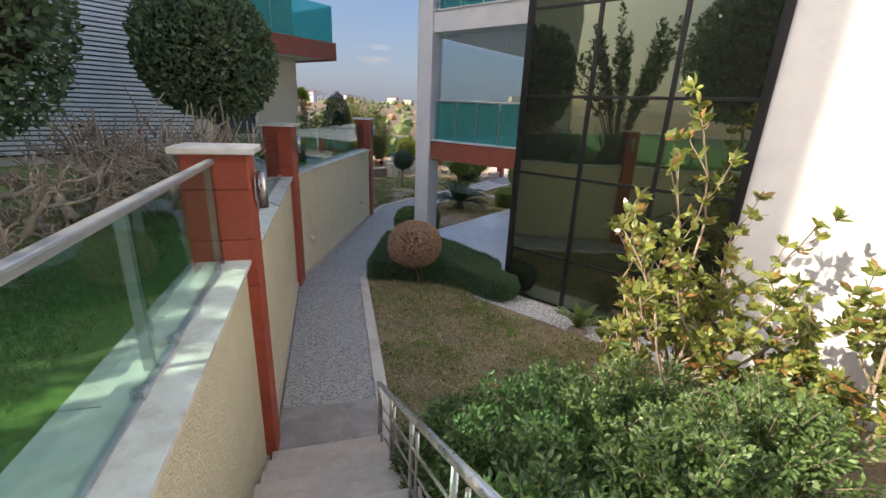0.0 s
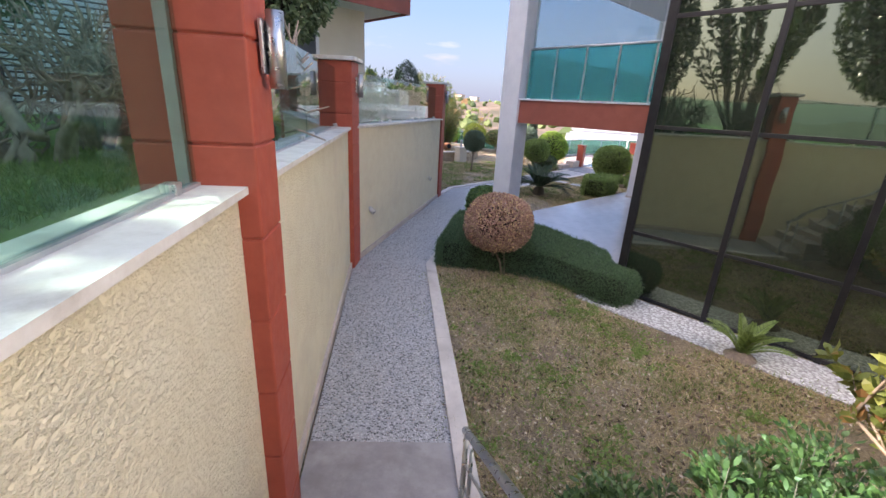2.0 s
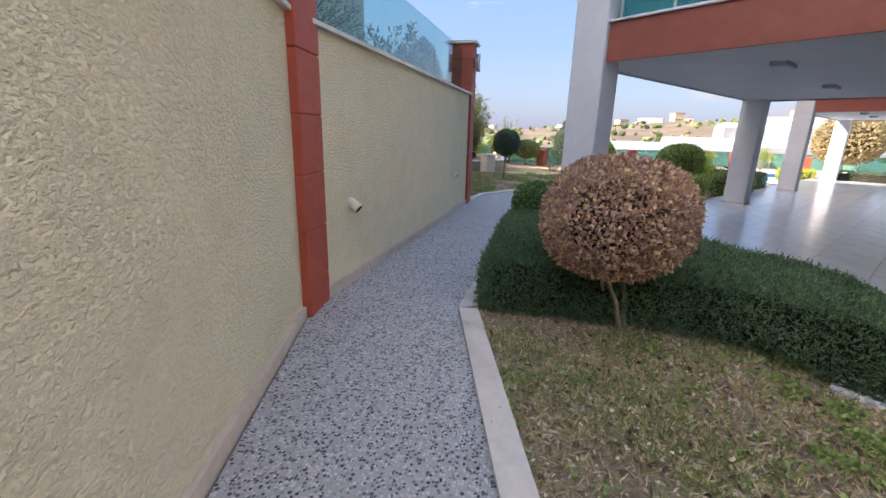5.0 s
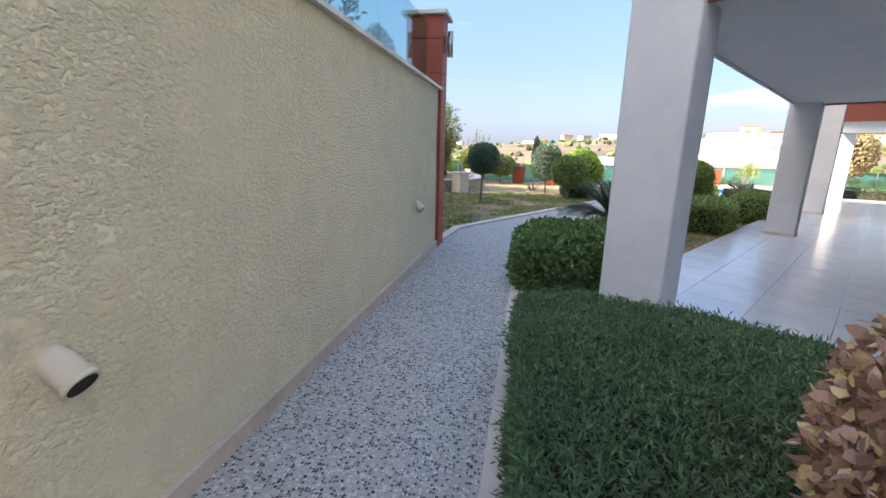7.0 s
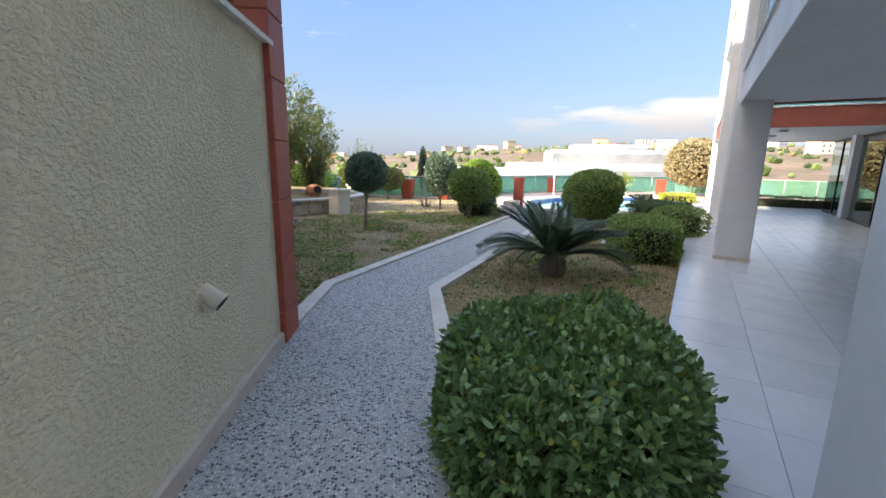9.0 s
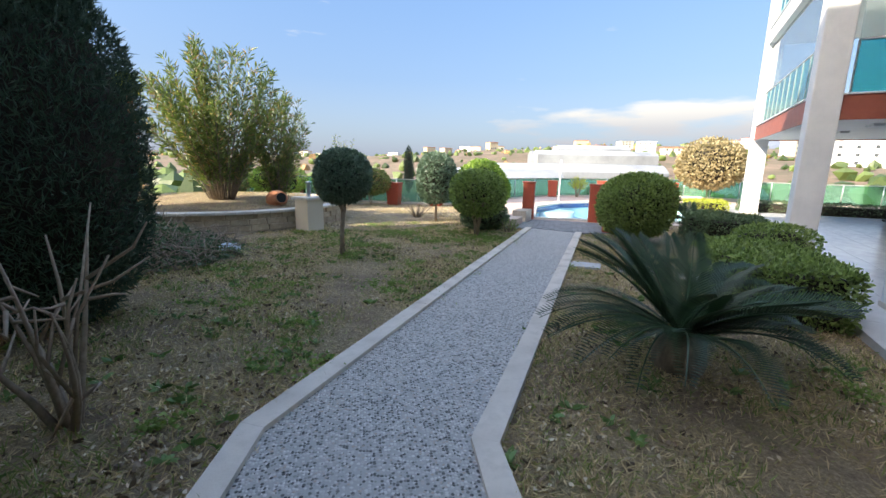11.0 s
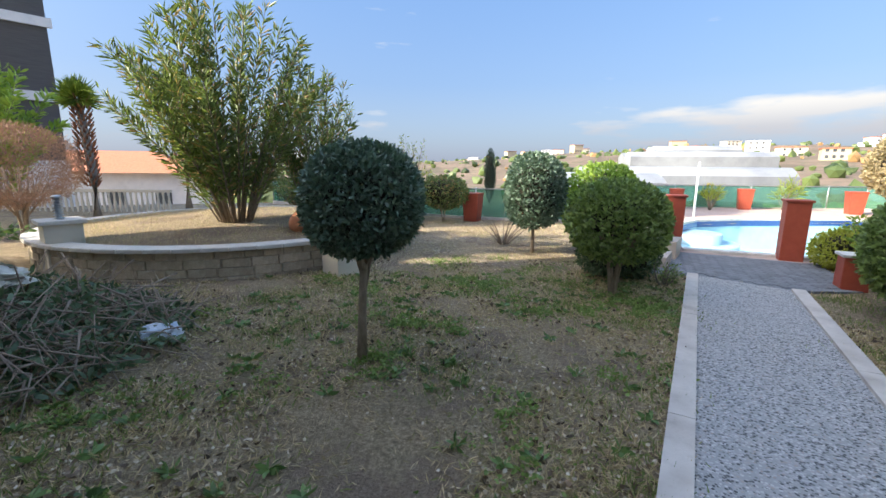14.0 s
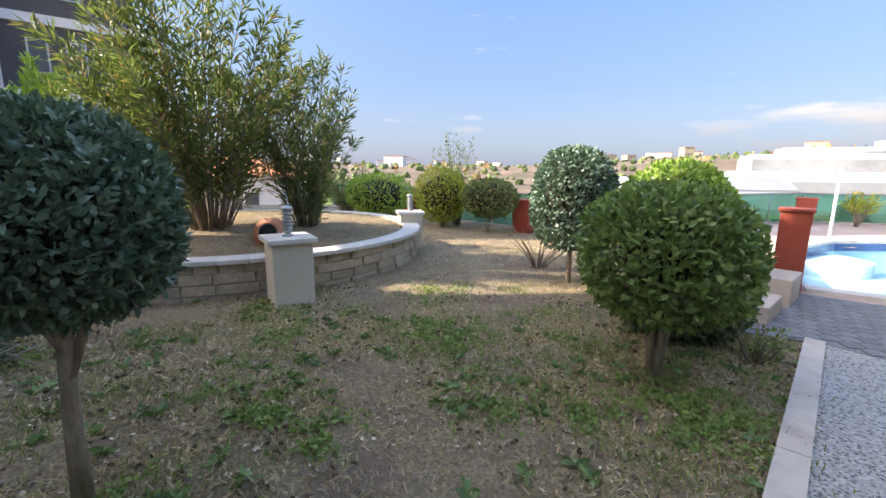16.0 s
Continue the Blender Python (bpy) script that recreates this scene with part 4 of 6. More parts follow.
topiary("leafy_shrub", "green shrub by the planter and the fence", -5.2, 32.5, 0.2, (1.1, 0.9, 0.7), 5000, 0.1, 0.04, L_BRIGHT, 31, 2.0, 3, amp=0.25)
topiary("low_bush", "low green shrub beside the stepping slabs", 4.6, 18.9, 0.05, (0.55, 0.5, 0.36), 5000, 0.055, 0.026, L_BALL, 32, 2.6, 2)
topiary("low_bush", "yellow-green bush beside the pool pillar", 5.6, 24.2, 0.05, (0.7, 0.5, 0.38), 4000, 0.07, 0.03, L_YELLOW, 33, 2.2, 2)


def frond_mesh(rng, L, pairs, leaf, mat, droop):
    """One pinnate frond along +x with paired narrow leaflets."""
    V, F, off = [], [], 0
    P, D = [], []
    for i in range(pairs):
        t = 0.08 + 0.92 * i / pairs
        x, z = L * t * (1 - 0.12 * droop * t), L * (0.55 * t - droop * t * t * 0.75)
        for s in (-1, 1):
            P.append((x, 0, z))
            D.append((0.55 + 0.4 * t, s * (1.0 - 0.3 * t), 0.3))
    P, D = np.array(P), unit(np.array(D))
    n = len(P)
    t = np.repeat(np.linspace(0.08, 1, pairs), 2)
    ln = leaf * (0.55 + 0.9 * np.sin(np.pi * np.clip(t, 0, 1) ** 0.8))
    S = unit(np.cross(D, np.array([[0, 0, 1.0]])))
    U = np.cross(S, D)
    V = np.empty((n, 4, 3))
    w = 0.0085
    V[:, 0] = P
    V[:, 1] = P + D * (ln * 0.5)[:, None] + S * w + U * 0.006
    V[:, 2] = P + D * ln[:, None]
    V[:, 3] = P + D * (ln * 0.5)[:, None] - S * w + U * 0.006
    F = (np.arange(n) * 4)[:, None, None] + np.array([[0, 1, 2], [0, 2, 3]])[None]
    me = bpy.data.meshes.new("frond")
    bmf = tube([(L * k / 8 * (1 - 0.12 * droop * k / 8), 0, L * (0.55 * k / 8 - droop * (k / 8) ** 2 * 0.75)) for k in range(9)], [0.011 - 0.001 * k for k in range(9)], 5)
    tmp = bpy.data.meshes.new("tmp")
    bmf.to_mesh(tmp)
    bmf.free()
    tv = np.array([v.co[:] for v in tmp.vertices])
    tf = [list(p.vertices) for p in tmp.polygons]
    bpy.data.meshes.remove(tmp)
    allv = np.r_[V.reshape(-1, 3), tv]
    allf = F.reshape(-1, 3).tolist() + [[k + n * 4 for k in f] for f in tf]
    me.from_pydata(allv.tolist(), [], allf)
    me.materials.append(mat)
    return me


def cycad(x, y, trunk, L, n, seed, label, leaf=0.16, mat=None, name="cycad", rise=0):
    rng = np.random.default_rng(seed)
    e = thing(name, label, "cycad", pose(x, y, gz(x, y) - 0.03))
    part("trunk", lathe([(0.16, 0), (0.19, trunk * 0.4), (0.17, trunk * 0.9), (0.08, trunk + 0.06)], 14), M_BARK, e)
    meshes = [frond_mesh(rng, L * s, 40, leaf, mat or L_CYCAS, d) for s, d in ((1.0, 0.62), (0.95, 0.8), (0.85, 0.45), (0.7, 0.3))]
    for k in range(n):
        ob = new("frond", meshes[k % 4])
        ob.parent = e
        up = -4 - 34 * ((k * 0.618) % 1) if k % 4 > 1 else 10 - 24 * ((k * 0.618) % 1)
        ob.matrix_local = pose(0, 0, trunk) @ pose(0, 0, 0, rng.uniform(-12, 12), up - rise, 137.5 * k)
    return e


cycad(0.64, 16.03, 0.28, 1.2, 36, 41, "large dark green cycad with arching fronds", rise=3)
cycad(6.6, 22.9, 0.3, 0.85, 26, 42, "green cycad near the end of the terrace")
cycad(4.1, 19.5, 0.1, 0.5, 14, 43, "small pale green cycad in the lawn", 0.1, L_BALL, rise=28)
cycad(2.42, 6.55, 0.06, 0.6, 11, 44, "small cycad beside the white pebble strip", 0.07, L_BALL, rise=32)


# ---- planter ring with oleander ----
RC, RR = (-5.47, 26.1), 3.2
RZ = 0.36


def ring_poly(r, a0, a1, n):
    return [(RC[0] + r * math.cos(math.radians(a0 + (a1 - a0) * i / n)), RC[1] + r * math.sin(math.radians(a0 + (a1 - a0) * i / n))) for i in range(n + 1)]


ring = thing("planter_ring", "round raised planter of tawny rubble stone with a pale coping", "planter", pose(RC[0], RC[1], 0))
rng = np.random.default_rng(51)
for i in range(60):
    a = 2 * math.pi * i / 60
    part("coping", box(-0.16, -0.172, RZ, 0.16, 0.172, RZ + 0.06, 0.012), M_CAP, ring).matrix_local = pose(RR * math.cos(a), RR * math.sin(a), 0, 0, 0, math.degrees(a))
shapes = [box(-0.12, -0.177, 0, 0.12, 0.177, 0.128, 0.014), box(-0.12, -0.127, 0, 0.12, 0.127, 0.128, 0.016), box(-0.12, -0.227, 0, 0.12, 0.227, 0.128, 0.013)]
proto = []
for s in shapes:
    o = part("stone", s, M_STONE, ring)
    o.matrix_local = pose(0, 0, -0.12)
    proto.append((o, (0.36, 0.26, 0.46)[len(proto)]))
for c in range(4):
    a = -0.4 + 0.1 * c
    while a < 2 * math.pi - 0.42 + 0.1 * c:
        o, w = proto[rng.integers(3)]
        da = w / RR
        again(o, pose((RR - 0.03 + rng.uniform(-0.02, 0.02)) * math.cos(a + da / 2), (RR - 0.03) * math.sin(a + da / 2), -0.14 + 0.13 * c, 0, rng.uniform(-2, 2), math.degrees(a + da / 2)), ring)
        a += da
part("soil", lathe([(RR - 0.1, RZ - 0.05), (RR - 0.12, RZ + 0.0), (RR - 0.5, RZ + 0.06), (RR - 1.2, RZ + 0.14), (RR - 2.2, RZ + 0.2), (0.05, RZ + 0.24)], 48), M_LAWN, ring, "sunlit dry grass mound inside the planter")
bm = lathe([(RR - 0.2, -0.3), (RR + 0.07, -0.3), (RR + 0.07, RZ - 0.01), (RR - 0.2, RZ - 0.01)], 48)
part("backing", bm, M_STONE, ring)


def pier(x, y, turn, z):
    e = thing("planter_pier", "cream plastered pier with a flat stone cap", "pier", pose(x, y, z, 0, 0, turn), group="planter piers")
    part("shaft", box(-0.22, -0.22, -0.1, 0.22, 0.22, 0.68, 0.01), M_CREAM, e)
    part("cap", box(-0.27, -0.27, 0.68, 0.27, 0.27, 0.74, 0.012), M_CAP, e)
    l = thing("bollard_lamp", "small grey bollard lamp with louvred rings on the pier", "lamp", pose(x, y, z + 0.74), group="bollard lamps")
    part("base", lathe([(0.06, 0), (0.06, 0.02), (0.035, 0.03), (0.035, 0.3)], 16), M_ALU, l)
    for k in range(6):
        part("louvre", lathe([(0.066, 0.05 + 0.04 * k), (0.05, 0.068 + 0.04 * k)], 16), M_ALU, l)
    part("lamp_cap", lathe([(0.07, 0.3), (0.06, 0.335), (0.01, 0.35)], 16), M_ALU, l)


pier(-2.84, 23.5, 45, -0.03)
pier(-6.9, 23.4, -40, 0.0)
pier(-2.62, 27.65, 25, -0.1)

# amphora lying on its side
am = thing("amphora", "terracotta amphora lying on its side in the planter", "pot", pose(-3.7, 24.45, RZ + 0.2, 78, 0, 28))
part("body", lathe([(0.06, -0.42), (0.17, -0.3), (0.24, -0.08), (0.22, 0.1), (0.12, 0.24), (0.1, 0.28), (0.14, 0.33), (0.15, 0.35), (0.12, 0.35)], 28), M_TERRA, am)
# black disc stands in for the shaded hollow of the pot
part("mouth", lathe([(0.115, 0.345), (0.115, 0.353)], 20), M_DARK, am)


def stems_shrub(name, label, x, y, z, n, height, spread, leaf, width, per, mat, seed, bare=0.15, stem_mat=None, category="shrub", lr=0.008, twigs=0):
    """Shrub of many arching stems set with long leaves."""
    rng = np.random.default_rng(seed)
    e = thing(name, label, category, pose(x, y, z - 0.03))
    bm = bmesh.new()
    P, D = [], []
    for k in range(n):
        a = rng.uniform(0, 2 * math.pi)
        out = spread * math.sqrt(rng.random())
        h = height * rng.uniform(0.62, 1.0) * (1 - 0.28 * (out / spread) ** 2)
        tip = Vector((out * math.cos(a), out * math.sin(a), h))
        mid = Vector((tip.x * 0.35 + rng.normal() * 0.05, tip.y * 0.35 + rng.normal() * 0.05, h * 0.5))
        foot = Vector((tip.x * 0.1, tip.y * 0.1, 0))
        pts = [foot * (1 - t) ** 2 + mid * 2 * t * (1 - t) + tip * t * t for t in (0, 0.25, 0.5, 0.75, 1)]
        tube(pts, [lr * 2.2, lr * 1.7, lr * 1.2, lr * 0.8, lr * 0.4], 5, bm)
        if n <= 62 and not twigs:
            part("stem", bm, stem_mat or M_BARK, e)
            bm = bmesh.new()
        for i in range(twigs):
            t = rng.uniform(0.25, 0.9)
            p = foot * (1 - t) ** 2 + mid * 2 * t * (1 - t) + tip * t * t
            w = Vector(rng.normal(size=3)) * 0.22 * height * (1 - 0.5 * t) + Vector((0, 0, 0.12 * height))
            tube([p, p + w * 0.5 + Vector(rng.normal(size=3)) * 0.04, p + w], [lr * 1.0, lr * 0.7, lr * 0.4], 5, bm)
        if twigs:
            part("branch", bm, stem_mat or M_BARK, e)
            bm = bmesh.new()
        for i in range(per):
            t = bare + (1 - bare) * rng.random() ** 0.75
            p = foot * (1 - t) ** 2 + mid * 2 * t * (1 - t) + tip * t * t
            d = ((mid - foot) * (1 - t) + (tip - mid) * t).normalized()
            o = Vector(rng.normal(size=3)).normalized()
            side = (o - d * o.dot(d)).normalized()
            tw = 0.12 * rng.random() * (1 - 0.5 * t)
            P.append(p + side * tw)
            D.append(d * rng.uniform(0.4, 1.0) + side * rng.uniform(0.5, 1.0))
    if n > 62 and not twigs:
        tagged(part("stems", bm, stem_mat or M_BARK, e), kind="stuff")
    else:
        bm.free()
    if per:
        V, F = leaf_arrays(rng, np.array([p[:] for p in P]), np.array([d[:] for d in D]), leaf, width)
        raw("foliage", V, F, mat, e)
    return e


stems_shrub("oleander", "tall oleander with narrow yellowing leaves and sky between", -5.05, 24.9, RZ, 60, 4.1, 1.85, 0.17, 0.032, 190, L_OLEANDER, 61, 0.22)
stems_shrub("oleander", "oleander shrub with greyish green narrow leaves", -3.85, 25.7, RZ, 40, 3.2, 1.0, 0.15, 0.028, 120, L_OLEANDER, 62, 0.12)
stems_shrub("bare_shrub", "pale upright yellow-green shoots at the fence", -2.4, 31.9, -0.15, 26, 3.0, 0.8, 0.1, 0.03, 34, L_YELLOW, 63, 0.3, M_TWIG)
stems_shrub("bare_shrub", "leafless pale branching shrub under the small tree", 0.0, 26.4, -0.12, 14, 0.9, 0.7, 0.05, 0.02, 0, L_GOLD, 64, 0.3, M_TWIG)
stems_shrub("small_shrub", "small sparse shrub at the end of the kerb", 1.75, 23.0, -0.1, 16, 0.42, 0.25, 0.05, 0.02, 14, L_BALL, 65)
stems_shrub("leafy_shrub", "slender leafy shoots behind the rounded bush", 2.2, 26.4, -0.12, 20, 1.9, 0.8, 0.09, 0.035, 60, L_BRIGHT, 66, 0.3)
stems_shrub("leafy_shrub", "grey-green arching shrub by the pool", 5.6, 23.6, -0.12, 20, 1.3, 0.7, 0.09, 0.03, 60, L_BRIGHT, 67, 0.3)

# yellow-green tree and bare pinkish bush behind the debris
stems_shrub("leafy_tree", "yellow-green leafy tree beyond the planter", -12.5, 27.5, 0.0, 40, 4.4, 1.8, 0.22, 0.07, 140, L_BRIGHT, 68, 0.35)
topiary("bare_bush", "round bare pinkish-brown twiggy bush", -9.6, 25.6, 0.9, (1.0, 1.0, 0.75), 9000, 0.14, 0.008, L_PINK, 69, 2.2, 5, core=0)
stems_shrub("ground_cover", "tangled leafy ground cover with yellowing leaves", -9.0, 23.0, 0.0, 60, 0.9, 1.6, 0.1, 0.05, 50, L_MYRTLE, 70, 0.3)

# garden debris: heap of cut branches
deb = thing("brush_heap", "heap of cut branches and dry prunings on the lawn", "debris", pose(-5.2, 20.6, 0.0))
rng = np.random.default_rng(71)
bm = bmesh.new()
for k in range(900):
    a, r = rng.uniform(0, 6.28), 1.35 * math.sqrt(rng.random())
    c = Vector((1.15 * r * math.cos(a), 1.0 * r * math.sin(a), 0.05 + 0.85 * (1 - r / 1.4) * (0.6 + 0.6 * noise.noise(Vector((3 * math.cos(a), 3 * math.sin(a), r)))) * rng.random()))
    d = Vector((rng.normal(), rng.normal() * 0.7, rng.normal() * 0.55)).normalized() * rng.uniform(0.1, 0.6)
    tube([c - d, c + Vector(rng.normal(size=3)) * 0.09, c + d], [0.0085 * rng.uniform(0.4, 1.3), 0.006, 0.002], 4, bm)
tagged(part("twigs", bm, M_TWIG, deb), kind="stuff")
n = 4200
A, R2 = rng.uniform(0, 6.28, n), 1.35 * np.sqrt(rng.random(n))
P = np.c_[1.2 * R2 * np.cos(A), 1.0 * R2 * np.sin(A), 0.03 + 0.75 * (1 - R2 / 1.45) * rng.random(n)]
V, F = leaf_arrays(rng, P, rng.normal(size=(n, 3)), 0.1, 0.035)
raw("cut_leaves", V, F, L_HEDGE, deb)


def bag(name, label, x, y, z, s, mat, seed):
    bm = bmesh.new()
    bmesh.ops.create_icosphere(bm, subdivisions=3, radius=1)
    for v in bm.verts:
        u = v.co.copy()
        v.co = Vector((u.x * s, u.y * s * 0.7, max(-0.25, u.z) * s * 0.55)) * (1 + 0.5 * noise.noise(u * 2.4 + Vector((seed, 0, 0))))
    solo(name, bm, mat, label, "bag", m=pose(x, y, z, 0, 0, 30))


bag("plastic_bag", "crumpled pale blue plastic bag on the lawn", -3.8, 20.75, 0.07, 0.16, M_BAG, 3)
bag("cloth_sack", "crumpled pale sack on the brush heap", -5.05, 20.7, 0.55, 0.2, M_SACK, 5)

# dark conifer and bare branches behind the wall's end
cy = thing("conifer", "tall dense dark conifer beside the wall's end", "tree", pose(-4.35, 17.7, 0.0))
part("trunk", tube([(0, 0, -0.1), (0, 0, 3.4)], [0.1, 0.04], 8), M_BARK, cy)
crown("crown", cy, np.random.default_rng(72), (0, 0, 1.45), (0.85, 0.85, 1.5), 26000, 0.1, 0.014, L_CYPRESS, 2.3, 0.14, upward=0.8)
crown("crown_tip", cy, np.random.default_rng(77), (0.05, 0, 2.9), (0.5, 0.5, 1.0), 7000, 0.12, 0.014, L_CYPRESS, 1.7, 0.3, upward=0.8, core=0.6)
stems_shrub("bare_shrub", "leafless shrub with thick pale twigs", -3.25, 15.9, 0.03, 9, 1.3, 0.55, 0.05, 0.02, 0, L_GOLD, 73, 0.3, M_TWIG, lr=0.012, twigs=3)

# stepping slabs
for x, y in ((1.74, 19.39), (2.3, 18.9), (2.95, 18.45)):
    solo("stepping_slab", box(-0.24, -0.17, -0.03, 0.24, 0.17, 0.035, 0.008), M_SLATE, "flat grey stepping slab set in the lawn", "slab", group="stepping slabs", m=pose(x, y, gz(x, y), 0, 0, -33))

# ---- pool side ----
pav = thing("pool_forecourt", "dark granite-sett forecourt at the end of the path", "paving", kind="structure")
FORE = [(1.95, 23.75), (2.6, 23.6), (3.42, 22.7), (4.35, 22.75), (5.35, 24.6), (3.35, 25.75), (2.5, 25.0)]
part("bed", prism(FORE, -0.35, lambda x, y: gz(x, y) + 0.02), M_GRANITE, pav)
sett = None
for j in range(22):
    for i in range(24):
        x, y = 1.7 + 0.16 * i + 0.08 * (j % 2), 22.4 + 0.16 * j
        if inside(x, y, FORE) and inside(x + 0.15, y + 0.15, FORE):
            m = pose(x + 0.075, y + 0.075, gz(x, y) + 0.012)
            if sett is None:
                sett = part("sett", box(-0.074, -0.074, 0, 0.074, 0.074, 0.02, 0.006), M_GRANITE, pav)
                sett.matrix_local = m
            elif len(pav.children) < 290:
                again(sett, m, pav)

deck = thing("pool_deck", "pinkish paved pool deck", "paving", kind="structure")
DECK = [(2.6, 26.2), (3.35, 25.75), (5.35, 24.6), (9.8, 23.2), (16, 25.5), (17, 35.5), (9, 36), (5, 33), (3.2, 30)]
bm = bmesh.new()
pin = POOL
ov = [bm.verts.new((x, y, DECK_Z)) for x, y in lerp_line(DECK + DECK[:1], 4)[:-1]]
iv = [bm.verts.new((x, y, DECK_Z)) for x, y in lerp_line(POOL + POOL[:1], 4)[:-1]]
oe = [bm.edges.new((a, b)) for a, b in zip(ov, ov[1:] + ov[:1])]
ie = [bm.edges.new((a, b)) for a, b in zip(iv, iv[1:] + iv[:1])]
bmesh.ops.triangle_fill(bm, use_beauty=True, edges=oe + ie)
bmesh.ops.recalc_face_normals(bm, faces=bm.faces)
for f in bm.faces:
    if f.normal.z < 0:
        f.normal_flip()
part("paving", bm, M_DECK, deck)

pool = thing("swimming_pool", "pale blue tiled swimming pool with a dark mosaic band", "pool", pose(0, 0, 0))
bm = bmesh.new()
pl = lerp_line(POOL + POOL[:1], 3)[:-1]
top = [bm.verts.new((x, y, DECK_Z + 0.01)) for x, y in pl]
bot = [bm.verts.new((x, y, -1.15)) for x, y in pl]
for i in range(len(pl)):
    j = (i + 1) % len(pl)
    bm.faces.new((top[i], top[j], bot[j], bot[i]))
bm.faces.new(bot)
part("basin", bm, M_POOL, pool)
cxp, cyp = np.mean(POOL, 0)
shrink = [(x + (cxp - x) * 0.004, y + (cyp - y) * 0.004) for x, y in pl]
bm = bmesh.new()
a = [bm.verts.new((x, y, DECK_Z - 0.02)) for x, y in shrink]
b = [bm.verts.new((x, y, DECK_Z - 0.2)) for x, y in shrink]
for i in range(len(a)):
    j = (i + 1) % len(a)
    bm.faces.new((a[i], a[j], b[j], b[i]))
part("mosaic_band", bm, M_POOLBLUE, pool, "dark blue mosaic band")
for i in range(len(pl)):
    (ax, ay), (bx, by) = pl[i], pl[(i + 1) % len(pl)]
    d = Vector((bx - ax, by - ay))
    n = Vector((d.y, -d.x)).normalized() * 0.12
    part("coping", beam((ax + n.x, ay + n.y), (bx + n.x, by + n.y), 0.26, DECK_Z - 0.02, DECK_Z + 0.05), M_CAP, pool)
for k in range(3):
    part("pool_step", lathe([(1.7 - 0.45 * k, -1.14), (1.7 - 0.45 * k, -0.9 + 0.28 * k)], 32), M_POOL, pool, "rounded pale blue tiled step").matrix_local = pose(6.2, 29.9, 0)


def gate_pillar(x, y, h, w, turn, cap=False):
    e = thing("gate_pillar", "square brick-red pillar at the pool entrance", "pillar", pose(x, y, -0.15, 0, 0, turn), group="pool gate pillars")
    part("shaft", box(-w / 2, -w / 2, -0.1, w / 2, w / 2, h, 0.01), M_RED, e)
    part("cap", box(-w / 2 - 0.03, -w / 2 - 0.03, h, w / 2 + 0.03, w / 2 + 0.03, h + 0.04, 0.008), M_CAP if cap else M_RED, e)


gate_pillar(3.42, 25.9, 1.12, 0.34, -28)
gate_pillar(5.15, 25.0, 1.1, 0.36, -28)
gate_pillar(4.35, 22.95, 0.5, 0.3, -28, True)
for k, (x, y) in enumerate(((2.35, 24.4), (2.95, 25.2))):
    solo("step_block", box(-0.35, -0.2, -0.1, 0.35, 0.2, 0.22 + 0.14 * k, 0.012), M_STEP, "pale stone step block at the forecourt edge", "step", group="step blocks", m=pose(x, y, gz(x, y), 0, 0, 55))

# pole beside the pool
sp = thing("umbrella_pole", "white metal pole standing beside the pool", "pole", pose(7.1, 31.4, DECK_Z))
part("pole", tube([(0, 0, 0), (0, 0, 1.9)], 0.035, 12), M_WHITE, sp)
part("foot", lathe([(0.2, 0), (0.2, 0.05), (0.05, 0.07)], 20), M_WHITE, sp)

# glazed fence round the garden
FENCE = [(-9.5, 38.0), (-4.9, 35.2), (-3.6, 33.4), (-0.2, 31.6), (2.6, 30.9), (4.6, 33.4), (9.0, 36.2), (17.2, 35.8), (22, 29), (19, 21)]
fe = thing("garden_fence", "low green-glazed fence with pale posts", "fence")
for (ax, ay), (bx, by) in zip(FENCE, FENCE[1:]):
    n = max(1, round(math.hypot(bx - ax, by - ay) / 1.5))
    for i in range(n):
        p = (ax + (bx - ax) * i / n, ay + (by - ay) * i / n)
        q = (ax + (bx - ax) * (i + 1) / n, ay + (by - ay) * (i + 1) / n)
        part("panel", beam(p, q, 0.02, -0.1, 0.82), M_NET, fe)
        part("rail", beam(p, q, 0.05, 0.82, 0.86), M_ALU, fe)
        part("kerb", beam(p, q, 0.16, -0.3, -0.1), M_KERB, fe)
        part("post", tube([(p[0], p[1], -0.2), (p[0], p[1], 0.88)], 0.03, 8), M_ALU, fe)


def red_planter(x, y, s=0.5):
    e = thing("red_planter", "square tapered brick-red planter", "planter", pose(x, y, -0.15, 0, 0, 20), group="red planters by the fence")
    bm = bmesh.new()
    bmesh.ops.create_cone(bm, cap_ends=True, segments=4, radius1=s * 0.6, radius2=s * 0.75, depth=0.85, matrix=Matrix.Translation((0, 0, 0.42)))
    part("body", bm, M_RED, e)
    part("rim", box(-s * 0.56, -s * 0.56, 0.83, s * 0.56, s * 0.56, 0.89, 0.01), M_RED, e).matrix_local = pose(0, 0, 0, 0, 0, 45)


for x, y in ((-0.35, 30.9), (-4.6, 34.4), (8.6, 35.3), (11.6, 35.4), (14.6, 33.6), (1.3, 30.4)):
    red_planter(x, y)
stems_shrub("potted_palm", "small yucca-like shoots in the fence planter", 9.9, 35.0, -0.1, 14, 1.1, 0.4, 0.3, 0.04, 12, L_YELLOW, 74, 0.5)
stems_shrub("potted_palm", "thin palm shoots beside the fence", 13.0, 35.0, -0.1, 14, 1.4, 0.6, 0.35, 0.04, 12, L_PALM, 75, 0.5)
stems_shrub("leafy_shrub", "pale olive shrubs along the back fence", -7.2, 34.5, -0.2, 40, 2.0, 1.6, 0.12, 0.04, 70, L_OLEANDER, 76, 0.2)


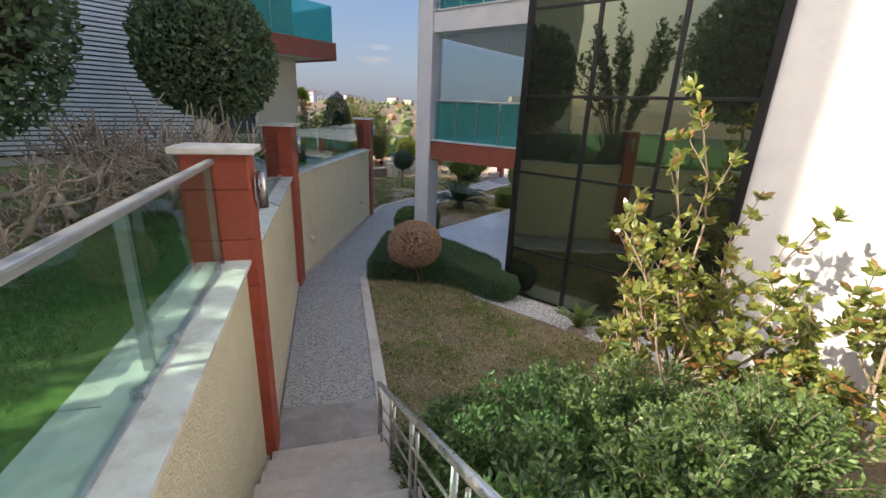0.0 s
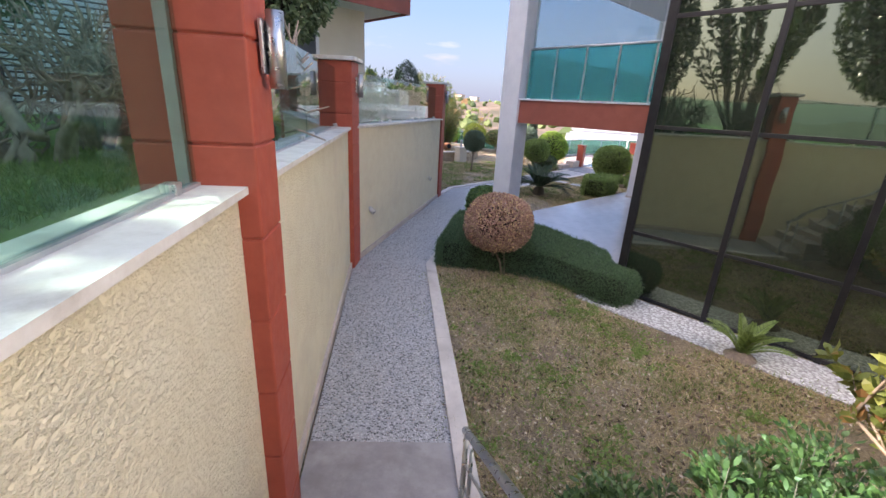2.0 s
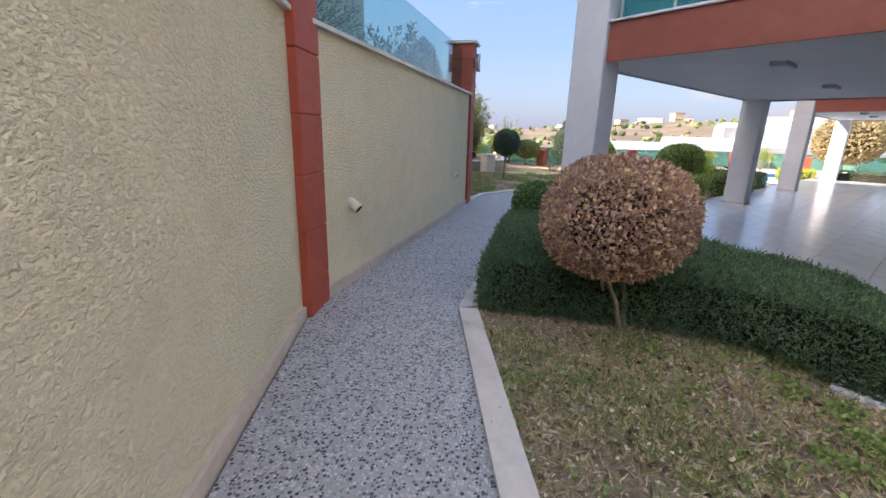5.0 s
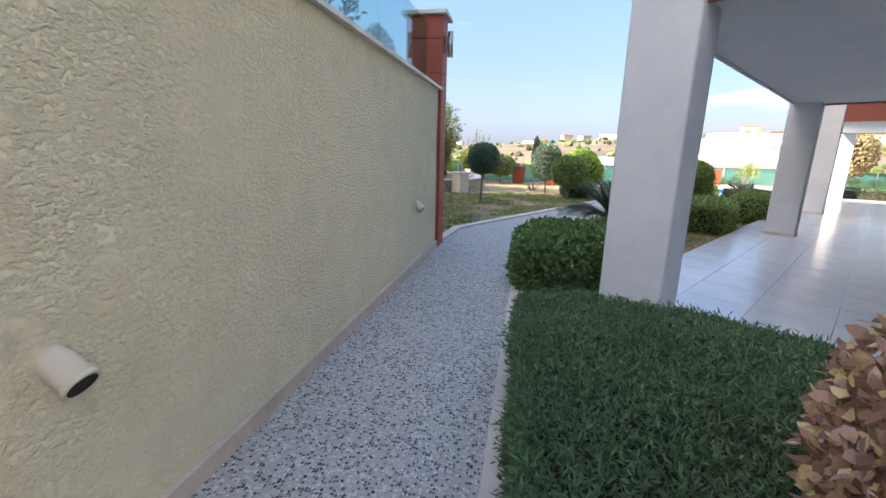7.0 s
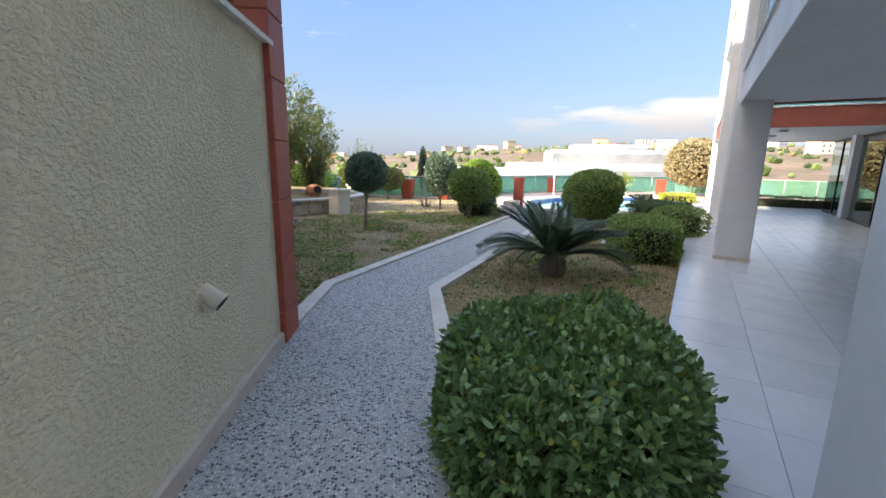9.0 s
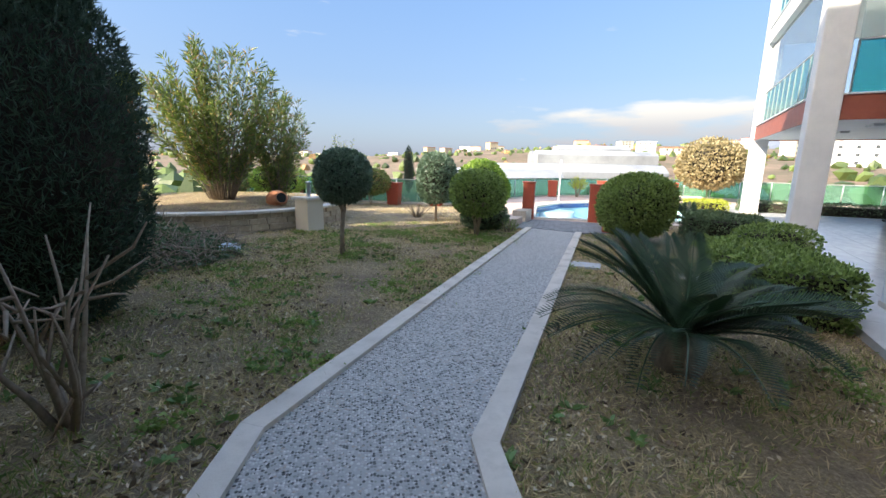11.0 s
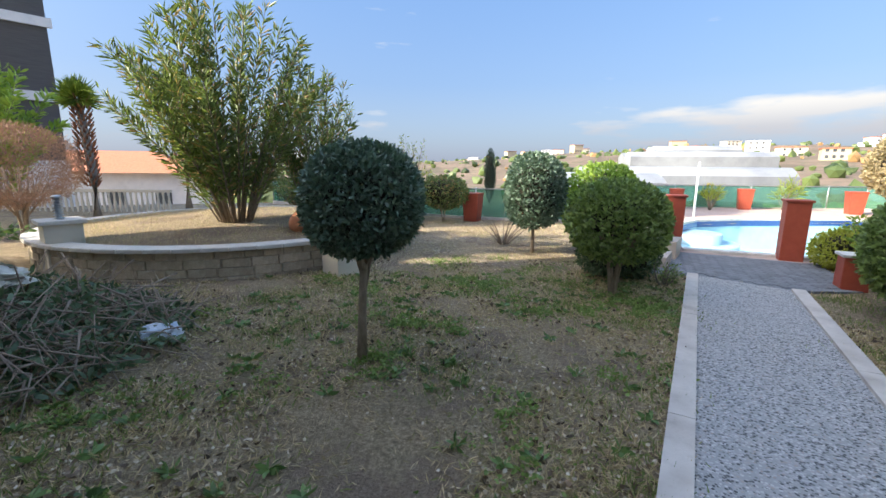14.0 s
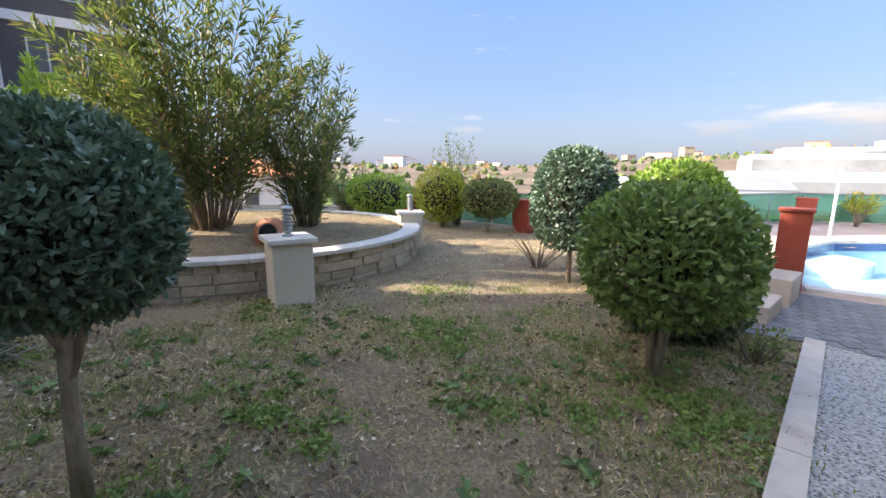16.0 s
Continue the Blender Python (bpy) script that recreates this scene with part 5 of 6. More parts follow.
# palms beyond the planter
def palm(x, y, h, seed, label, crown_r=1.1):
    rng = np.random.default_rng(seed)
    e = thing("palm_tree", label, "palm", pose(x, y, -0.2))
    part("trunk", tube([(0, 0, -0.2), (0.05, 0, h * 0.4), (-0.1, 0, h)], [0.19, 0.12, 0.09], 12), M_TANBARK, e)
    bm = bmesh.new()
    for k in range(170):
        z = h * (0.3 + 0.7 * k / 170)
        a = 2.4 * k
        c = Vector((0.16 * math.cos(a) - 0.05, 0.16 * math.sin(a), z))
        tube([c, c + Vector((0.12 * math.cos(a), 0.12 * math.sin(a), 0.16))], [0.035, 0.012], 4, bm)
    tagged(part("frond_stubs", bm, M_TERRA, e, "reddish frond stubs"), kind="stuff")
    P = np.zeros((700, 3))
    A = rng.uniform(0, 6.28, 700)
    E = rng.uniform(-0.5, 1.5, 700)
    D = np.c_[np.cos(A) * np.cos(E), np.sin(A) * np.cos(E), np.sin(E)]
    P = D * rng.uniform(0.1, 0.4, 700)[:, None] * crown_r + np.array([-0.1, 0, h])
    V, F = leaf_arrays(rng, P, D, 0.75 * crown_r, 0.05)
    raw("fronds", V, F, L_PALM, e)


palm(-10.4, 32.5, 4.3, 81, "young palm with reddish trunk stubs and a tuft of green fronds", 0.62)
palm(-11.83, 30.18, 3.6, 82, "palm with reddish trunk stubs beyond the planter", 0.58)
cyp = thing("cypress", "slim dark cypress beyond the fence", "tree", pose(1.77, 45, far_z(1.77, 45) - 0.5))
part("trunk", tube([(0, 0, -0.1), (0, 0, 1.2)], [0.09, 0.05], 8), M_BARK, cyp)
crown("crown", cyp, np.random.default_rng(84), (0, 0, 1.95), (0.36, 0.36, 1.7), 3500, 0.14, 0.03, L_CYPRESS, 1.8, 0.15, upward=0.9)
palm(19.5, 33.5, 2.2, 83, "small palm with a red-brown trunk past the terrace", 0.6)


# ---- neighbours ----
def windows(parent, x0, dx, nx_, z0, dz, nz, w, h, y, mat_frame=None):
    for k in range(nz):
        for i in range(nx_):
            x, z = x0 + dx * i, z0 + dz * k
            wi = part("window", box(x, y - 0.05, z, x + w, y + 0.02, z + h), mat_frame or M_ALU, parent)
            part("pane", box(x + 0.07, y - 0.07, z + 0.07, x + w - 0.07, y - 0.045, z + h - 0.07), M_WINDOW, wi)


# dark grey tower beyond the planter
tw = thing("grey_apartment_block", "dark grey clad apartment block with white bands and stair tower", "building", pose(-16.9, 35.3, -0.3, 0, 0, 49))
part("wall", box(-9.5, 0.0, 0, 0, 5, 25), M_DGREY, tw)
part("white_tower", box(-20, -1.2, 0, -4.28, 5, 26), M_WHITE, tw)
part("base_wall", box(-4.28, -0.06, 0, 0.06, 0.0, 2.0), M_WHITE, tw)
for k in range(9):
    part("white_band", box(-4.28, -0.12, 4.3 + 2.8 * k, 0.15, 0.0, 4.65 + 2.8 * k), M_WHITE, tw)
windows(tw, -3.5, 1.15, 2, 5.3, 2.8, 7, 0.65, 1.3, -0.02)
windows(tw, -5.4, 1.6, 1, 6.2, 2.8, 6, 0.7, 0.4, -1.22)
part("garden_wall", box(-24, -6, -0.2, -5, -5.7, 2.1), M_CREAM, tw)

# cream railing along the neighbour's plot
rl = thing("garden_railing", "cream baluster railing on a low wall beyond the palms", "railing", pose(-20.5, 33.0, -0.5))
part("low_wall", box(0, -0.1, -0.3, 9.2, 0.1, 0.2), M_CREAM, rl)
part("hand_rail", box(0, -0.06, 1.05, 9.2, 0.06, 1.15, 0.01), M_CREAM, rl)
baluster = part("baluster", lathe([(0.045, 0.2), (0.03, 0.35), (0.055, 0.6), (0.03, 0.85), (0.045, 1.05)], 8), M_CREAM, rl)
baluster.matrix_local = pose(0.1, 0, 0)
for k in range(1, 46):
    again(baluster, pose(0.1 + 0.2 * k, 0, 0), rl)

# low house with a red tiled roof
rh = thing("red_roof_house", "low white house with a red tiled hipped roof", "house", pose(-27, 52, -2.6, 0, 0, 20))
part("wall", box(-8, -4, 0, 6, 6, 3.6), M_WHITE, rh)
bm = bmesh.new()
vs = [bm.verts.new(p) for p in ((-8.6, -4.6, 3.6), (6.6, -4.6, 3.6), (6.6, 6.6, 3.6), (-8.6, 6.6, 3.6), (-4, 1, 5.3), (2, 1, 5.3))]
for f in ((0, 1, 5, 4), (1, 2, 5), (2, 3, 4, 5), (3, 0, 4), (3, 2, 1, 0)):
    bm.faces.new([vs[i] for i in f])
part("roof", bm, M_ROOF, rh)
windows(rh, -6, 3, 4, 1.0, 3, 1, 1.2, 1.3, -4.0, M_WHITE)

# neighbour's upper garden behind the wall
up = bmesh.new()
UP = [(-0.66, -1.25), (-2.02, 3.48), (-3.2, 8.05), (-2.76, 13.9), (-4.0, 14.6), (-24, 14.6), (-24, -9), (1.0, -9)]
prism(UP, -0.3, 2.12, up)
solo("upper_garden", up, M_TURF, "grassy upper garden behind the retaining wall", "ground", kind="structure")
bm = bmesh.new()
for k in range(9):
    beam((-0.95 - 0.27 * k * 0.9, -1.1 + 0.95 * k), (-0.95 - 0.27 * (k + 1) * 0.9 + 0.005, -1.1 + 0.95 * (k + 1) - 0.01), 0.34, 2.11, 2.135, bm)
solo("stone_margin", bm, M_CAP, "pale stone margin along the upper garden", "paving", kind="structure")

nh = thing("neighbour_house", "cream house with a louvred wall and teal balcony", "house", pose(-4.75, 14.3, 2.1, 0, 0, 231.5))
# local x runs back along the front, -y... faces the garden
part("wall", box(0, -9.7, 0, 22.5, 0, 11), M_CREAM, nh)
# unseen block, added only to shade the front of the planter ring
part("rear_annex", box(0.2, -11.4, 0, 8, -9.72, 5.0), M_CREAM, nh)
# unseen upper block, added to cast the shadow beside the glass bay
part("upper_wing", box(14, -9.6, 11.0, 21.5, -0.02, 20), M_CREAM, nh)
for k in range(64):
    part("louvre", box(3.2, 0.03, 0.25 + 0.1 * k, 7.4, 0.075, 0.315 + 0.1 * k, 0.004), M_WHITE, nh)
part("louvre_backing", box(3.15, 0.004, 0.2, 7.45, 0.02, 6.7), M_DGREY, nh)
part("white_column", box(7.5, 0.0, 0, 8.0, 0.4, 11), M_WHITE, nh)
wi = part("window", box(1.4, 0.0, 0.5, 2.7, 0.05, 2.2), M_WHITE, nh)
part("pane", box(1.5, 0.04, 0.6, 2.6, 0.06, 2.1), M_WINDOW, wi)
part("balcony_slab", box(-0.7, -4, 2.85, 3.4, 1.0, 3.2), M_CEIL, nh)
part("balcony_fascia", box(-0.75, 1.0, 2.8, 3.4, 1.03, 3.3), M_FASCIA, nh)
part("balcony_fascia", box(-0.78, -4, 2.8, -0.75, 1.03, 3.3), M_FASCIA, nh)
for k in range(4):
    part("rail_pane", box(-0.7 + 1.0 * k, 0.95, 3.32, 0.28 + 1.0 * k, 0.96, 4.3), M_TEALGLASS, nh)
part("rail_pane", box(-0.72, -4, 3.32, -0.71, 0.94, 4.3), M_TEALGLASS, nh)
part("balcony_slab", box(-0.7, -4, 5.75, 3.4, 1.0, 6.15), M_CEIL, nh)
part("balcony_fascia", box(-0.75, 1.0, 5.7, 3.4, 1.03, 6.2), M_FASCIA, nh)


def big_tree(name, label, x, y, z, trunk, radii, n, length, width, mat, seed, stems=2, power=2.2):
    rng = np.random.default_rng(seed)
    e = thing(name, label, "tree", pose(x, y, z - 0.05))
    for k in range(stems):
        a = 2.2 * k
        part("trunk", tube([(0.06 * math.cos(a), 0.06 * math.sin(a), 0), (0.12 * math.cos(a), 0.12 * math.sin(a), trunk * 0.6), (0.25 * math.cos(a), 0.25 * math.sin(a), trunk + 0.4)], [0.06, 0.05, 0.03], 8), M_BARK, e)
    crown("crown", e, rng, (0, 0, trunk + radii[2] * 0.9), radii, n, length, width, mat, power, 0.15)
    return e


big_tree("ball_tree", "dark round-headed tree in the upper garden", -3.95, 7.6, 2.12, 1.4, (0.98, 0.98, 1.05), 14000, 0.09, 0.045, L_HEDGE, 91)
def bare_tree(x, y, z, height, seed, trunks=4):
    """Leafless tree: crooked thick limbs that fork into tangled twigs."""
    rng = np.random.default_rng(seed)
    e = thing("bare_tree", "leafless tree with crooked pale brown limbs", "tree", pose(x, y, z - 0.05), group="bare trees of the upper garden")
    fine = bmesh.new()

    def grow(p, d, length, r, depth):
        pts = [p]
        for k in range(4):
            d = (d + Vector(rng.normal(size=3)) * 0.28 + Vector((0, 0, 0.06))).normalized()
            pts.append(pts[-1] + d * length / 4)
        radii = [r, r * 0.93, r * 0.85, r * 0.76, r * 0.66]
        if depth < 2:
            part("limb", tube(pts, radii, 8), M_TANBARK, e)
        else:
            tube(pts, radii, 5, fine)
        if depth < 5:
            for k in range(2 + (depth > 1) + int(rng.random() < 0.5)):
                w = (d + Vector(rng.normal(size=3)) * 0.75).normalized()
                grow(pts[-1 - (k % 3)], w, length * rng.uniform(0.5, 0.85), r * 0.6, depth + 1)

    for k in range(trunks):
        a = 6.28 * k / trunks + rng.uniform(-0.4, 0.4)
        grow(Vector((0.12 * math.cos(a), 0.12 * math.sin(a), 0)), Vector((0.45 * math.cos(a), 0.45 * math.sin(a), 1)).normalized(), height * 0.36, rng.uniform(0.05, 0.085), 0)
    tagged(part("twigs", fine, M_TWIG, e), kind="stuff")


big_tree("leafy_tree", "leafy green tree in the upper garden", -5.6, 5.0, 2.12, 1.3, (1.2, 1.2, 1.6), 10000, 0.12, 0.05, L_HEDGE, 92)
bare_tree(-3.95, 4.5, 2.12, 1.6, 922)
bare_tree(-4.0, 3.0, 2.12, 1.8, 923)
big_tree("leafy_tree", "tall leafy tree behind the stairs", -4.8, -3.4, 2.12, 1.2, (2.7, 2.7, 3.0), 13000, 0.2, 0.08, L_TOPIARY, 94, 2, 2.0)
big_tree("leafy_tree", "tall dark tree at the top of the stairs", -0.6, -7.5, 2.12, 2.4, (2.6, 2.6, 3.0), 12000, 0.2, 0.08, L_TOPIARY, 95, 2, 2.0)
stems_shrub("leafy_tree", "tall open tree standing in the upper garden", -7.6, 0.2, 2.12, 30, 6.2, 2.4, 0.2, 0.09, 110, L_HEDGE, 96, 0.4, category="tree", lr=0.02)
for k, (x, y) in enumerate(((-4.2, 5.2), (-3.4, 6.0), (-5.2, 6.4), (-4.4, 6.9), (-3.0, 5.4), (-3.7, 5.4))):
    stems_shrub("bare_shrub", "leafless shrub with tangled pale brown stems", x, y, 2.12, 14, 1.5, 0.85, 0.05, 0.02, 0, L_GOLD, 93 + k, 0.3, M_TWIG, lr=0.016, twigs=5)
topiary_e = stems_shrub("rosemary_bush", "dense dark green needle-leaved bush", -4.0, 9.6, 2.12, 60, 1.15, 1.0, 0.05, 0.012, 150, L_HEDGE, 99, 0.05)
stems_shrub("rosemary_bush", "dark green bush behind the glass", -3.9, 11.6, 2.12, 40, 0.9, 0.9, 0.06, 0.014, 110, L_HEDGE, 100, 0.05)
stems_shrub("leafy_shrub", "arching dark leafy shrub against the sky", -4.1, 14.0, 2.12, 18, 1.7, 0.9, 0.1, 0.04, 60, L_HEDGE, 101, 0.2)

# ---- planting on the bank beside the stairs ----
def magnolia(x, y, height, spread, stems, seed):
    """Open shrub of forking pale branches, each ending in whorls of broad leaves."""
    rng = np.random.default_rng(seed)
    e = thing("magnolia_shrub", "open forked shrub with whorls of broad yellow-green leaves", "shrub", pose(x, y, gz(x, y) - 0.04), group="magnolia shrubs")
    P, D = [], []

    def whorl(p, d, n):
        for _ in range(n):
            o = Vector(rng.normal(size=3))
            side = (o - d * o.dot(d)).normalized()
            P.append(p - d * rng.uniform(0, 0.05))
            D.append(d * rng.uniform(0.25, 0.9) + side * 0.9)

    def grow(p, d, length, r, depth):
        pts = [p]
        for _ in range(4):
            d = (d + Vector(rng.normal(size=3)) * 0.1 + Vector((0, 0, 0.12 * (depth > 0)))).normalized()
            pts.append(pts[-1] + d * length / 4)
        part("branch", tube(pts, [r, r * 0.9, r * 0.8, r * 0.7, r * 0.6], 6), M_TWIG, e)
        whorl(pts[-1], d, 13)
        if depth:
            whorl(pts[2], d, 6)
        if depth < 2:
            for k in range(3 + int(rng.random() < 0.5)):
                a = rng.uniform(0, 6.28)
                w = (d * 0.8 + Vector((math.cos(a), math.sin(a), 0.25)) * 0.75).normalized()
                grow(pts[1 + k % 4] if depth else pts[2 + k % 3], w, length * rng.uniform(0.32, 0.55), r * 0.6, depth + 1)

    for k in range(stems):
        a = 6.28 * k / stems + rng.uniform(-0.5, 0.5)
        tall = height * (1.0 if k == 0 else rng.uniform(0.4, 0.85))
        out = spread * (0.08 if k == 0 else rng.uniform(0.3, 0.9))
        grow(Vector((0.05 * math.cos(a), 0.05 * math.sin(a), 0)), Vector((out * math.cos(a), out * math.sin(a), tall)).normalized(), tall * 0.72, 0.02, 0)
    V, F = leaf_arrays(rng, np.array([p[:] for p in P]), np.array([d[:] for d in D]), 0.125, 0.056)
    raw("foliage", V, F, L_MAGNOLIA, e)


magnolia(2.7, 4.1, 3.55, 1.35, 13, 111)
magnolia(3.9, 3.3, 2.1, 1.2, 9, 112)
for k, (x, y, h, s) in enumerate(((0.12, 2.75, 1.05, 0.45), (0.3, 3.35, 0.95, 0.4), (0.6, 3.0, 1.25, 0.5), (1.1, 2.7, 1.35, 0.6), (0.75, 2.1, 1.0, 0.5), (1.8, 3.1, 1.4, 0.6), (1.5, 1.8, 0.95, 0.6), (2.3, 2.4, 1.15, 0.6), (1.1, 3.5, 1.25, 0.5), (0.9, 1.4, 0.7, 0.4), (0.38, 2.05, 1.15, 0.45), (0.55, 1.45, 0.95, 0.4))):
    stems_shrub("myrtle_bush", "dense fresh green small-leaved bush beside the stairs", x, y, gz(x, y), 80, h, s, 0.05, 0.022, 190, L_MYRTLE, 120 + k, 0.1, lr=0.005)


# ---- distance: greenhouses, fields, town ----
def greenhouse(x, y, z, w, d, h, spans, turn, label):
    e = thing("greenhouse", label, "greenhouse", pose(x, y, z, 0, 0, turn), group="plastic greenhouses")
    for i in range(spans):
        sw = w / spans
        bm = bmesh.new()
        prof = [(i * sw + sw * k / 8, h + 1.4 * math.sin(math.pi * k / 8)) for k in range(9)]
        a = [bm.verts.new((px - w / 2, 0, pz)) for px, pz in prof] + [bm.verts.new(((i + 1) * sw - w / 2, 0, 0)), bm.verts.new((i * sw - w / 2, 0, 0))]
        b = [bm.verts.new((v.co.x, d, v.co.z)) for v in a]
        bm.faces.new(a[::-1])
        bm.faces.new(b)
        for k in range(len(a)):
            j = (k + 1) % len(a)
            bm.faces.new((a[k], a[j], b[j], b[k]))
        part("span", bm, M_PLASTIC, e)
    return e


greenhouse(52, 66, -5.5, 12, 44, 3.6, 2, 78, "long white plastic-film greenhouse below the garden")
greenhouse(54, 90, -5.0, 16, 30, 5.6, 3, 82, "pale plastic-film greenhouse behind the first")
greenhouse(87, 136, -3.0, 16, 36, 8.0, 2, 79, "white plastic greenhouse in the middle distance")
greenhouse(91, 155, -2.0, 16, 24, 9.6, 2, 74, "tall pale greenhouse on the slope")
greenhouse(32, 88, -5.0, 16, 20, 4.6, 2, 88, "white greenhouse beyond the fence")


def far_house(x, y, w, d, h, mat, storeys, turn):
    z = far_z(x, y) - 1
    e = thing("hill_house", "small pale house on the distant hillside", "house", pose(x, y, z, 0, 0, turn), group="distant houses")
    part("wall", box(-w / 2, -d / 2, 0, w / 2, d / 2, h), mat, e)
    part("roof", box(-w / 2 - 0.3, -d / 2 - 0.3, h, w / 2 + 0.3, d / 2 + 0.3, h + 0.4), M_ROOF if storeys < 3 else mat, e)
    windows(e, -w / 2 + 1, (w - 2) / 3, 3, 1.2, h / storeys, storeys, 1.3, 1.4, -d / 2)


rng = np.random.default_rng(131)
for k in range(46):
    a = math.radians(rng.uniform(-32, 60))
    d = rng.uniform(330, 760)
    far_house(d * math.sin(a), d * math.cos(a), rng.uniform(8, 16), rng.uniform(8, 12), rng.uniform(5, 10), (M_WHITE, M_CREAM, M_WHITE, M_YELLOW)[k % 4], 1 + k % 3, rng.uniform(-30, 30))
far_house(160, 195, 9, 8, 5, M_YELLOW, 2, -35)
far_house(190, 150, 18, 12, 12, M_WHITE, 4, -40)

# far scrub on the slopes
rng = np.random.default_rng(132)
n = 1100
a = np.radians(rng.uniform(-40, 65, n))
d = 70 + 600 * rng.random(n) ** 1.3
V, F = [], []
ico = bmesh.new()
bmesh.ops.create_icosphere(ico, subdivisions=1, radius=1)
iv = np.array([v.co[:] for v in ico.verts])
iff = np.array([[v.index for v in f.verts] for f in ico.faces])
ico.free()
for k in range(n):
    x, y = d[k] * math.sin(a[k]), d[k] * math.cos(a[k])
    s = rng.uniform(0.8, 2.6)
    V.append(iv * np.array([s, s, s * rng.uniform(0.6, 1.2)]) * (1 + 0.25 * rng.normal(size=(len(iv), 1))) + np.array([x, y, far_z(x, y) + 0.3 * s]))
    F.append(iff + k * len(iv))
tagged(raw("far_scrub", np.concatenate(V), np.concatenate(F), L_OLEANDER), "scattered dark scrub on the distant slopes", "scrub", kind="stuff")


# ---- grass, litter ----
rng = np.random.default_rng(141)


def on_lawn(x, y):
    if x < -9 or (inside(x, y, LEFT + RIGHT[::-1])) or inside(x, y, FORE) or inside(x, y, DECK):
        return False
    if math.hypot(x - RC[0], y - RC[1]) < RR + 0.1:
        return False
    lx, ly = (x + 0.76) * 0.777 - (y - 11.24) * 0.629, (x + 0.76) * 0.629 + (y - 11.24) * 0.777
    if lx > -0.46 and ly > -0.1:
        return False
    if lx > 3.2 and ly > -1.8:
        return False
    if y < 14.1 and x < -1.4 - 0.15 or y < 3.9 and x < 0.2:
        return False
    return True


def scatter(n, x0, x1, y0, y1, clump):
    out = []
    while len(out) < n:
        x, y = rng.uniform(x0, x1), rng.uniform(y0, y1)
        c = noise.noise(Vector((x * 0.9, y * 0.9, 2))) + 0.5 * noise.noise(Vector((x * 3, y * 3, 9)))
        if rng.random() < 0.5 + clump * c and on_lawn(x, y):
            out.append((x, y, gz(x, y) - 0.005))
    return np.array(out)


P = np.r_[scatter(125000, -7, 3.2, 14.3, 24, 0.7), scatter(46000, -1.7, 4.5, 3.8, 9, 0.9), scatter(16000, -4, 9, 22, 31, 0.9), scatter(16000, -1.2, 4, 11.5, 20, 0.9)]
D = rng.normal(size=P.shape) * np.array([1, 1, 0.4]) + np.array([0, 0, 0.35])
V, F = leaf_arrays(rng, P, D, 0.07, 0.009)
tagged(raw("grass", V, F, L_GRASS), "matted dry yellow-green lawn grass", "grass", kind="stuff")
A, R2 = rng.uniform(0, 6.28, 9000), 3.0 * np.sqrt(rng.random(9000))
P = np.c_[RC[0] + R2 * np.cos(A), RC[1] + R2 * np.sin(A), RZ + 0.24 - 0.06 * R2]
V, F = leaf_arrays(rng, P, rng.normal(size=P.shape) * 0.6 + np.array([0, 0, 0.9]), 0.06, 0.006)
tagged(raw("planter_grass", V, F, L_GRASS), "dry yellow grass on the planter mound", "grass", kind="stuff")
tuft = scatter(210, -7, 4, 14.5, 25, 1.2)
tuft = np.r_[tuft, scatter(110, -1.5, 4, 4, 8.5, 1.2)]
P = np.repeat(tuft, 70, 0) + rng.normal(size=(len(tuft) * 70, 3)) * np.array([0.13, 0.13, 0.0])
D = rng.normal(size=P.shape) * 0.5 + np.array([0, 0, 0.8])
V, F = leaf_arrays(rng, P, D, 0.07, 0.009)
tagged(raw("grass_tufts", V, F, L_GRASSGREEN), "fresh green grass tufts in the dry lawn", "grass", kind="stuff")
C = []
weeds = [(0.95, 22.0, 0.42, 3400), (-0.85, 22.9, 0.5, 1800), (-1.35, 18.5, 0.32, 900), (-1.3, 24.2, 0.5, 800), (0.2, 5.6, 0.5, 900), (1.2, 6.6, 0.5, 900), (0.6, 7.2, 0.35, 500)]
weeds += [(x, y, rng.uniform(0.14, 0.4), 260) for x, y, _ in scatter(70, -6, 1.8, 15.5, 24, 1.2)]
weeds += [(x, y, rng.uniform(0.14, 0.35), 220) for x, y, _ in scatter(34, -1.4, 3.4, 4.0, 8.4, 0.8)]
